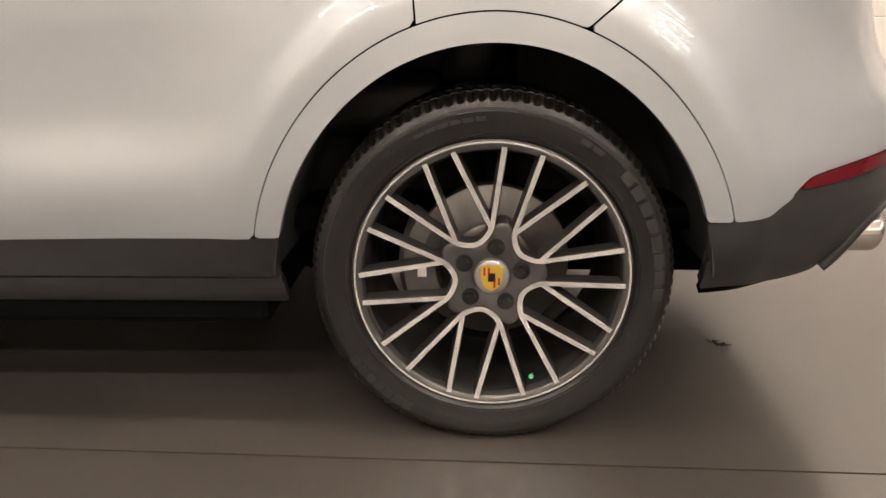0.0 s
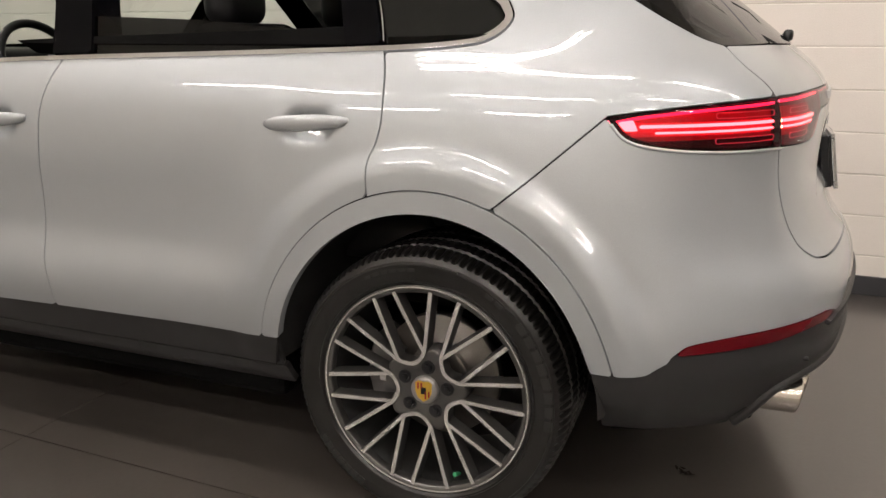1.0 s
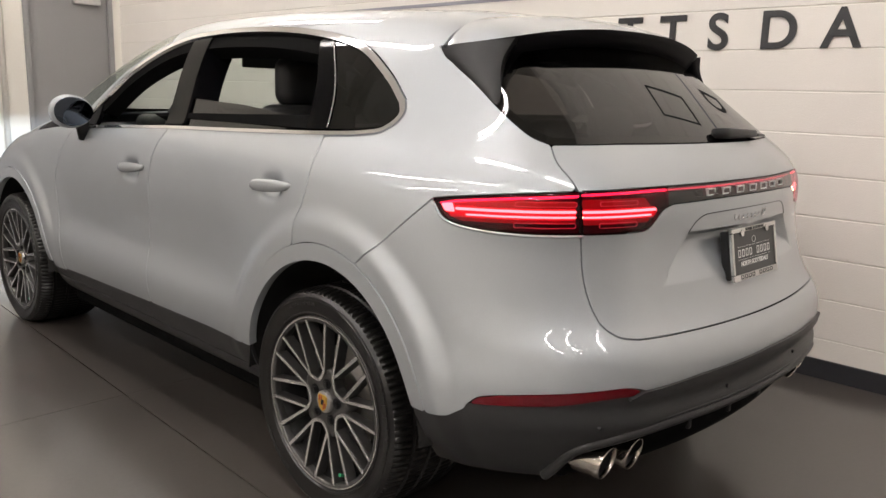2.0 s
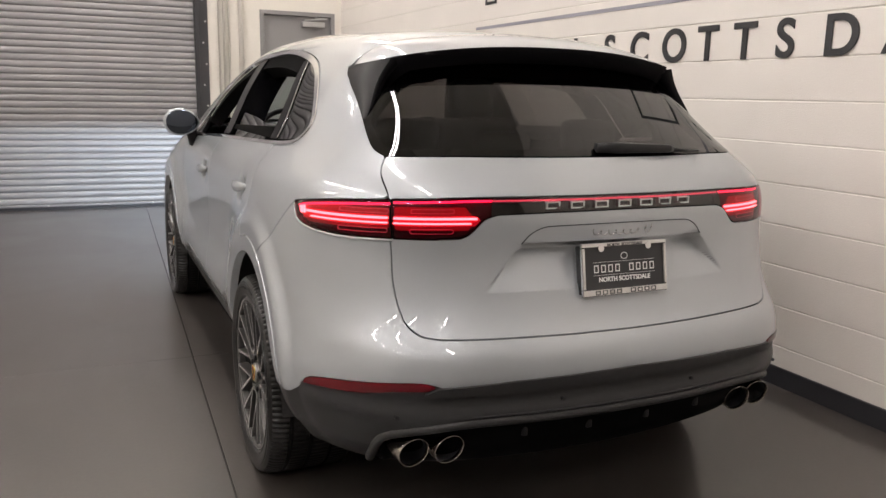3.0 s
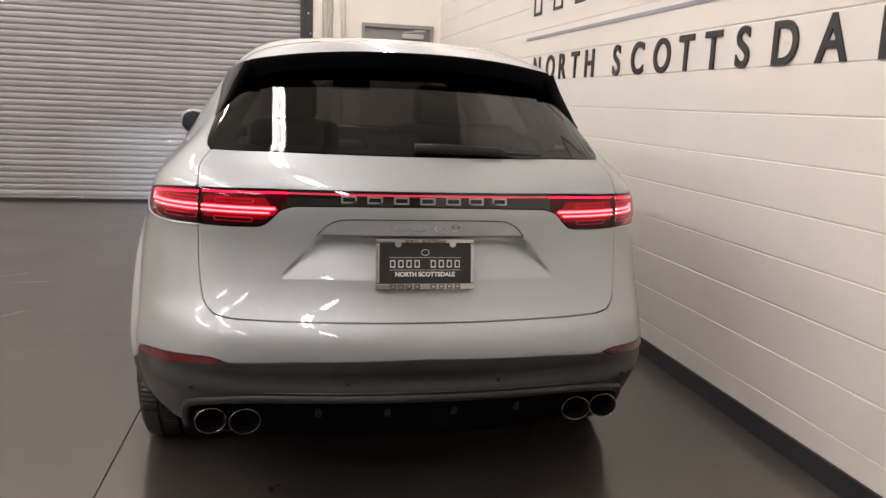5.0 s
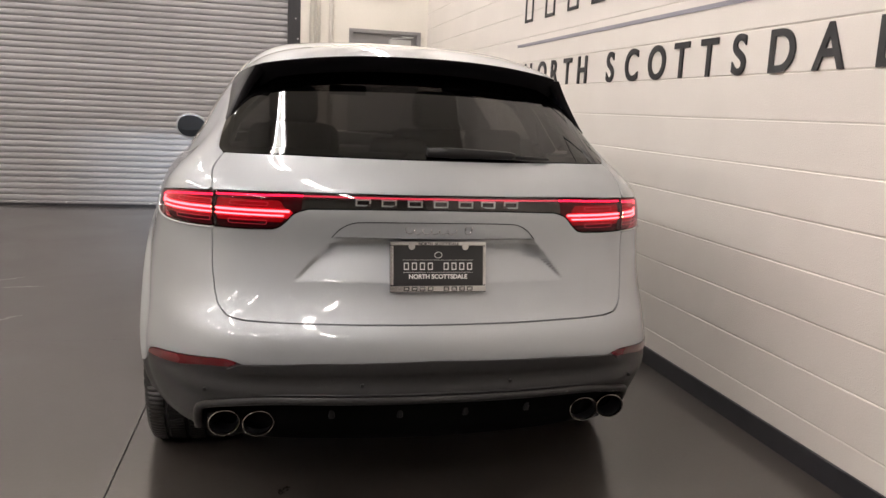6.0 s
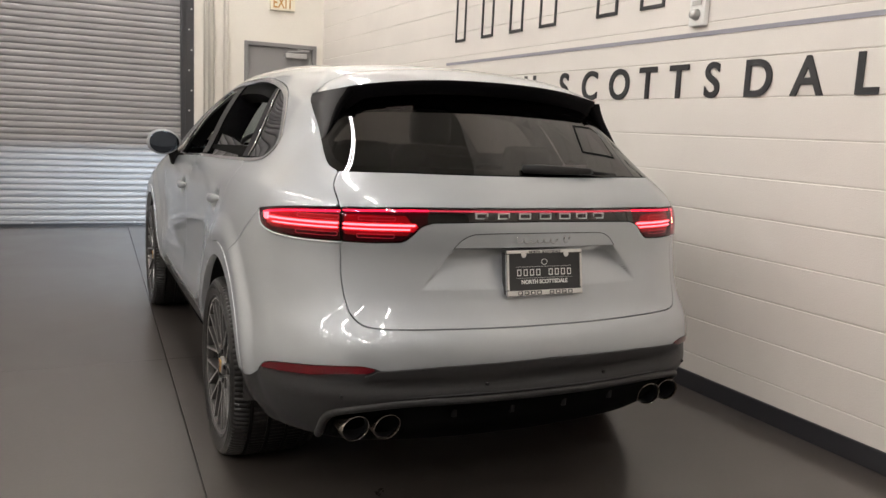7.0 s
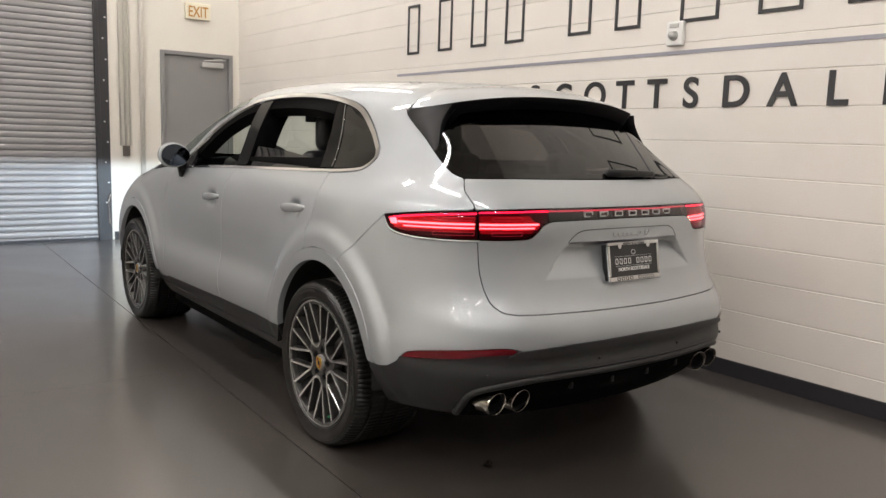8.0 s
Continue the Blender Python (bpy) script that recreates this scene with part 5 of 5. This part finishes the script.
            sl.append(0)
        Fc += [(0, 1, 2, 3, 4, 5), tuple((n - 1) * 6 + j for j in (5, 4, 3, 2, 1, 0))]
        sl += [0, 0]
        mesh_object(name, V, Fc, [GUNMETAL, ALLOY], wheel, slots=sl)

    def straight(a0, r0, a1, r1, n=7):
        p, q = (np.array([math.cos(radians(a)), math.sin(radians(a))]) * r for a, r in ((a0, r0), (a1, r1)))
        line = [p + (q - p) * k / (n - 1) for k in range(n)]
        return [(math.degrees(math.atan2(v[1], v[0])), np.hypot(*v)) for v in line]
    for arm in range(5):
        o = arm * 72
        for sgn in (1, -1):
            for aend, root, lift in ((8.15, 13.2, 0.0), (29.65, 13.6, .0003)):
                bar("spoke", [(a + o, r) for a, r in straight(sgn * root, .108, sgn * aend, .2865)], lambda f: .0050 + .0006 * f, .0048, lift)
        loop = smooth_line([(12.2, .1205), (14.8, .104), (20.5, .0905), (29, .0815), (36, .0795), (43, .0815), (51.5, .0905), (57.2, .104), (59.8, .1205)], 4)
        bar("spoke_bridge", [(q[0] + o, q[1]) for q in loop], lambda f: .0056, .003, .0006)
    # gunmetal hub between the bridges
    hub_r = lambda a: .099 + .0235 * math.cos(5 * radians(a))
    V, Fc = [], []
    n = 180
    for i in range(n):
        a = 360 * i / n
        r = hub_r(a)
        for rr, x in ((.034, -.012), (.043, -.0165), (r - .014, -.0200), (r - .004, -.0205), (r, -.018), (r + .006, .02)):
            V.append(pt(a, rr, x))
    for i in range(n):
        for j in range(5):
            k, k2 = i * 6, ((i + 1) % n) * 6
            Fc.append((k + j, k2 + j, k2 + j + 1, k + j + 1))
    mesh_object("wheel_hub", V, Fc, GUNMETAL, wheel, True)
    for k in range(5):
        a = k * 72 + 5
        bm = bmesh.new()
        p = Vector(pt(a, .066, 0))
        add_tube(bm, (-.0210, p.y, p.z), (.01, p.y, p.z), .0182, 24)
        part("bolt_seat", bm, BLACK, wheel)
        bm = bmesh.new()
        add_tube(bm, (-.0275, p.y, p.z), (.0, p.y, p.z), .0112, 6, .0125)
        add_tube(bm, (-.0292, p.y, p.z), (-.0275, p.y, p.z), .007, 12)
        part("wheel_bolt", bm, BLACK, wheel)
    revolve("center_cap", [(-.030, .0), (-.0298, .022), (-.0285, .033), (-.0255, .0372), (-.012, .0380)], 40, CAPGREY, wheel)
    shield = [(-.019, .018), (-.012, .0225), (.0, .021), (.012, .0225), (.019, .018), (.0185, -.002), (.013, -.016), (.0, -.0245), (-.013, -.016), (-.0185, -.002)]
    bm = bmesh.new()
    f = bm.faces.new([bm.verts.new((-.0312, a, b)) for a, b in ((1.22 * p, 1.22 * q) for p, q in shield)])
    ex = bmesh.ops.extrude_face_region(bm, geom=[f])
    for v in [e for e in ex["geom"] if isinstance(e, bmesh.types.BMVert)]:
        v.co.x += .004
    bmesh.ops.recalc_face_normals(bm, faces=bm.faces)
    part("cap_crest", bm, GOLD, wheel, "small gold crest plate")
    for y0, y1, z0, z1, m in ((.003, .0065, .004, .018, BADGERED), (.0105, .014, .004, .018, BADGERED), (-.014, -.0105, -.013, .0, BADGERED), (-.0065, -.003, -.018, .0, BADGERED), (-.006, .006, -.007, .008, BLACK)):
        box("crest_bar", (-.0322, 1.22 * y0, 1.22 * z0), (-.0305, 1.22 * y1, 1.22 * z1), m, wheel)
    bm = bmesh.new()
    add_tube(bm, pt(-146, .252, -.028), pt(-146, .262, -.004), .0055, 10)
    part("valve_cap", bm, VALVE, wheel)
    # brake disc and caliper behind the spokes
    disc = revolve("brake_disc", [(.075, .0), (.072, .05), (.065, .085), (.070, .090), (.085, .092), (.085, .168), (.087, .170), (.118, .170), (.118, .10)], 64, IRON, wheel)
    bm = bmesh.new()
    n = 12
    rows = []
    for i in range(n + 1):
        a = radians(-24 + 58 * i / n)
        ca, sa = math.cos(a), math.sin(a)
        rows.append([bm.verts.new((x, r * ca, r * sa)) for x, r in ((.078, .115), (.044, .120), (.036, .150), (.040, .188), (.060, .200), (.150, .200), (.150, .115))])
    for i in range(n):
        for j in range(7):
            bm.faces.new((rows[i][j], rows[i + 1][j], rows[i + 1][(j + 1) % 7], rows[i][(j + 1) % 7]))
    bm.faces.new(rows[0][::-1])
    bm.faces.new(rows[-1])
    part("brake_caliper", bm, CALIPER, wheel, "dark grey brake caliper")
    box("caliper_mark", (.0345, .138, -.022), (.037, .158, .020), CHROME, wheel, bevel=.001)
    bm = bmesh.new()
    add_tube(bm, (.12, 0, 0), (.30, 0, 0), .055, 20)
    part("hub_carrier", bm, SHADOWBLACK, wheel)
    return wheel


def build_wheels(car):
    w = build_wheel(car)
    w.matrix_basis = pose(-.930, 0, HUB_Z)
    copy_thing(w, pose(-.925, AXLE, HUB_Z, 0, 0, 0))
    copy_thing(w, pose(.930, 0, HUB_Z, 0, 0, 180))
    copy_thing(w, pose(.925, AXLE, HUB_Z, 0, 0, 180))
    # wheelhouse liners
    for sgn in (-1, 1):
        for cy in (0, AXLE):
            V, Fc = [], []
            prof = [(.955, .503), (.93, .515), (.60, .515), (.56, .50), (.56, .10)]
            n = 40
            for i in range(n + 1):
                a = radians(3 + 174 * i / n)
                for x, r in prof:
                    V.append((sgn * x, cy + r * math.cos(a) / 1.115, .335 + r * math.sin(a)))
            k = len(prof)
            for i in range(n):
                for j in range(k - 1):
                    Fc.append((i * k + j, i * k + j + 1, (i + 1) * k + j + 1, (i + 1) * k + j))
            mesh_object("wheelhouse_liner", V, Fc, LINER, car, True)
            # strut and arm behind the wheel
            bm = bmesh.new()
            add_tube(bm, (sgn * .60, cy - .02, .42), (sgn * .57, cy - .02, .80), .045, 14)
            add_tube(bm, (sgn * .62, cy, .30), (.2 * sgn, cy + .1, .30), .03, 10)
            part("suspension_strut", bm, SHADOWBLACK, car)


LINER = material("wheelhouse_felt", (0.018, 0.017, 0.016), rough=0.9, grain=0.3, grain_size=180, bump=0.5, stain=0.2, stain_size=6)


def build_fittings(car):
    # door handles: silver grips over dished cups
    for sgn in (-1, 1):
        for yc, zc, t in ((1.435, 1.010, 4.0), (.338, 1.040, 4.5)):
            st = []
            w = float(half_width(np.array([yc]), np.array([zc]))[0]) + .018
            V, Fc = [], []
            n = 10
            N = 13
            for i in range(N):
                f = -1 + 2 * i / (N - 1)
                hh = .0225 * (1 - abs(f) ** 3 * .62)
                out = .024 * (1 - abs(f) ** 4) + .006
                for k in range(n):
                    a = 2 * math.pi * k / n
                    V.append((sgn * (w + out + .010 * math.cos(a)), yc + f * .126, zc - f * .008 + hh * math.sin(a)))
            for i in range(N - 1):
                for k in range(n):
                    Fc.append((i * n + k, i * n + (k + 1) % n, (i + 1) * n + (k + 1) % n, (i + 1) * n + k))
            Fc += [tuple(range(n)), tuple((N - 1) * n + k for k in range(n))]
            mesh_object("door_handle", V, Fc, PAINT, car, True, label="silver pull door handle")
        # mirrors
        bm = bmesh.new()
        bmesh.ops.create_uvsphere(bm, u_segments=28, v_segments=18, radius=1)
        for v in bm.verts:
            x, y, z = v.co
            yy = y * .085 if y > 0 else y * .02
            wz = .086 * (1 - .18 * (x * .5 + .5))
            v.co = Vector((sgn * (.972 + .098 * -x), 1.945 + yy - .01 * x, 1.232 + z * wz))
        mirror = part("door_mirror", bm, PAINT, car, "silver door mirror on a black foot", smooth=True)
        bm = bmesh.new()
        bmesh.ops.create_uvsphere(bm, u_segments=28, v_segments=12, radius=1)
        for v in bm.verts:
            x, y, z = v.co
            v.co = Vector((sgn * (.972 + .087 * -x), 1.914 + y * .004 - .01 * x, 1.232 + z * .075 * (1 - .18 * (x * .5 + .5))))
        part("mirror_glass", bm, MIRROR, mirror, smooth=True)
        bm = bmesh.new()
        add_tube(bm, (sgn * .90, 2.00, 1.10), (sgn * .915, 1.975, 1.185), .026, 14, .034)
        part("mirror_foot", bm, BLACK, mirror, smooth=True)
    # dealer plate with its chrome frame, hung in the recess
    plate = new("license_plate")
    plate.parent = car
    plate.matrix_basis = pose(0, -.953, .905, -9.5, 0, 0)
    plate["label"] = "black and white dealer plate in a chrome frame"
    w, h, b = .158, .081, .012
    bm = bmesh.new()
    for lo, hi in (((-w, -.012, -h), (w, .0, -h + .021)), ((-w, -.012, h - .014), (w, .0, h)), ((-w, -.012, -h + .021), (-w + b, .0, h - .014)), ((w - b, -.012, -h + .021), (w, .0, h - .014))):
        add_box(bm, lo, hi, .003)
    for x in (-.088, .088):
        add_tube(bm, (x, -.013, h - .016), (x, .0, h - .016), .011, 12)
    part("plate_frame", bm, BRIGHT, plate, "chrome plate frame")
    box("plate_sheet", (-w + .006, -.006, -h + .01), (w - .006, .004, h - .006), PLATEBLACK, plate)
    box("plate_backing", (-w + .004, .004, -h + .006), (w - .004, .03, h - .006), BLACK, plate, bevel=.004)
    for k in range(9):
        if k == 4:
            continue
        x = -.104 + .026 * k
        bm = bmesh.new()
        for a0, a1, z0, z1 in ((-.008, .008, -.0095, -.0065), (-.008, .008, .0105, .0135), (-.008, -.0055, -.0065, .0105), (.0055, .008, -.0065, .0105)):
            add_box(bm, (x + a0, -.0068, z0), (x + a1, -.0055, z1))
        part("brand_bar", bm, WHITEINK, plate)
        bm = bmesh.new()
        for a0, a1, z0, z1 in ((-.009, .009, -.0765, -.0735), (-.009, .009, -.0660, -.063), (-.009, -.006, -.0735, -.066), (.006, .009, -.0735, -.066)):
            add_box(bm, (x + a0, -.0128, z0), (x + a1, -.0115, z1))
        part("frame_bar", bm, BLACKINK, plate)
    for z in (.022, -.0175):
        box("plate_rule", (-.115, -.0066, z - .0004), (.115, -.0055, z + .0004), WHITEINK, plate)
    writing("plate_words", "NORTH SCOTTSDALE", .0195, .0004, WHITEINK, plate, pose(0, -.0063, -.0375, 90, 0, 0), bold=.0006)
    writing("frame_words", "NORTH  SCOTTSDALE", .013, .0004, BLACKINK, plate, pose(0, -.0125, .0695, 90, 0, 0), bold=.0003)
    ring = [(.012 * math.cos(2 * math.pi * k / 20), -.0066, .038 + .0095 * math.sin(2 * math.pi * k / 20)) for k in range(20)]
    sweep("brand_ring", ring, .0009, WHITEINK, plate, n=6, closed=True)


MIRROR = material("mirror_glass", (0.15, 0.18, 0.23), rough=0.02, metal=1.0)


def cushion(bm, lo, hi, r):
    add_box(bm, lo, hi, r, 4)


def build_interior(car):
    for sx_, nm in ((-.38, "driver_seat"), (.38, "passenger_seat")):
        seat = new(nm)
        seat.parent = car
        bm = bmesh.new()
        cushion(bm, (sx_ - .26, 1.02, .56), (sx_ + .26, 1.55, .72), .06)
        part("seat_cushion", bm, LEATHER, seat, smooth=True)
        bm = bmesh.new()
        add_box(bm, (sx_ - .25, .93, .68), (sx_ + .25, 1.08, 1.30), .06, 4)
        for v in bm.verts:
            v.co.y -= (v.co.z - .68) * .22
            v.co.x = sx_ + (v.co.x - sx_) * (1 - .25 * max(0, v.co.z - 1.0))
        part("seat_back", bm, LEATHER, seat, smooth=True)
        bm = bmesh.new()
        add_box(bm, (sx_ - .125, .86, 1.29), (sx_ + .125, .98, 1.50), .055, 5)
        part("headrest", bm, LEATHER, seat, smooth=True)
        bm = bmesh.new()
        for dx in (-.06, .06):
            add_tube(bm, (sx_ + dx, .88, 1.24), (sx_ + dx, .91, 1.34), .007, 8)
        part("headrest_post", bm, CHROME, seat)
    bench = new("rear_bench")
    bench.parent = car
    bm = bmesh.new()
    cushion(bm, (-.66, .10, .60), (.66, .62, .76), .06)
    part("bench_cushion", bm, LEATHER, bench, smooth=True)
    bm = bmesh.new()
    add_box(bm, (-.66, .0, .72), (.66, .13, 1.20), .05, 4)
    for v in bm.verts:
        v.co.y -= (v.co.z - .72) * .3
    part("bench_back", bm, LEATHER, bench, smooth=True)
    for x in (-.40, 0, .40):
        bm = bmesh.new()
        add_box(bm, (x - .12, -.19, 1.19), (x + .12, -.09, 1.33 if x else 1.28), .04, 4)
        part("headrest", bm, LEATHER, bench, smooth=True)
    dash = new("dashboard")
    dash.parent = car
    bm = bmesh.new()
    add_box(bm, (-.76, 1.98, .80), (.76, 2.36, 1.13), .07, 4)
    add_box(bm, (-.58, 1.94, 1.05), (-.20, 2.16, 1.215), .045, 4)
    part("dash_top", bm, LEATHER, dash, smooth=True)
    wheel = [(-.38 + .178 * math.cos(2 * math.pi * k / 40), 1.80 + .178 * .38 * math.sin(2 * math.pi * k / 40), 1.14 + .178 * .925 * math.sin(2 * math.pi * k / 40)) for k in range(40)]
    st = sweep("steering_wheel", wheel, .016, LEATHER, car, n=10, closed=True)
    bm = bmesh.new()
    add_box(bm, (-.44, 1.795, 1.105), (-.32, 1.84, 1.175), .02, 3)
    add_tube(bm, (-.54, 1.80, 1.14), (-.22, 1.80, 1.14), .014, 8)
    add_tube(bm, (-.38, 1.80, 1.14), (-.38, 1.745, .99), .014, 8)
    add_tube(bm, (-.38, 1.82, 1.14), (-.38, 2.06, 1.07), .03, 10)
    part("wheel_spokes", bm, LEATHER, st)
    bm = bmesh.new()
    add_box(bm, (-.12, 1.82, 1.47), (.12, 1.84, 1.535), .008, 2)
    add_tube(bm, (0, 1.84, 1.50), (0, 1.90, 1.56), .008, 8)
    part("rear_view_mirror", bm, BLACK, car)
    bm = bmesh.new()
    add_box(bm, (-.74, -.70, .40), (.74, 2.3, .46), .02)
    add_box(bm, (-.12, 1.0, .46), (.12, 1.95, .80), .04)
    part("cabin_floor", bm, SHADOWBLACK, car)


car = group_empty("car", "silver metallic sport utility car with dark cladding, tail lamps lit", "car")
build_body(car)
build_exhaust(car)
build_wheels(car)
build_fittings(car)
build_interior(car)

# low beams on the roller door, cut level by unseen plates added over the headlamps
for s in (-1, 1):
    box("beam_cutoff_plate", (s * .66 - .10, 3.50, .806), (s * .66 + .10, 3.85, .822), BLACK, car, bevel=.002)
    la = bpy.data.lights.new("headlamp_beam", "SPOT")
    la.energy, la.spot_size, la.spot_blend, la.shadow_soft_size, la.color = HEAD, radians(62), .8, .004, (.70, .85, 1.0)
    ob = new("headlamp_beam", la)
    ob.matrix_world = look((s * .66, 3.71, .80), (s * .95, 7.3, .72))
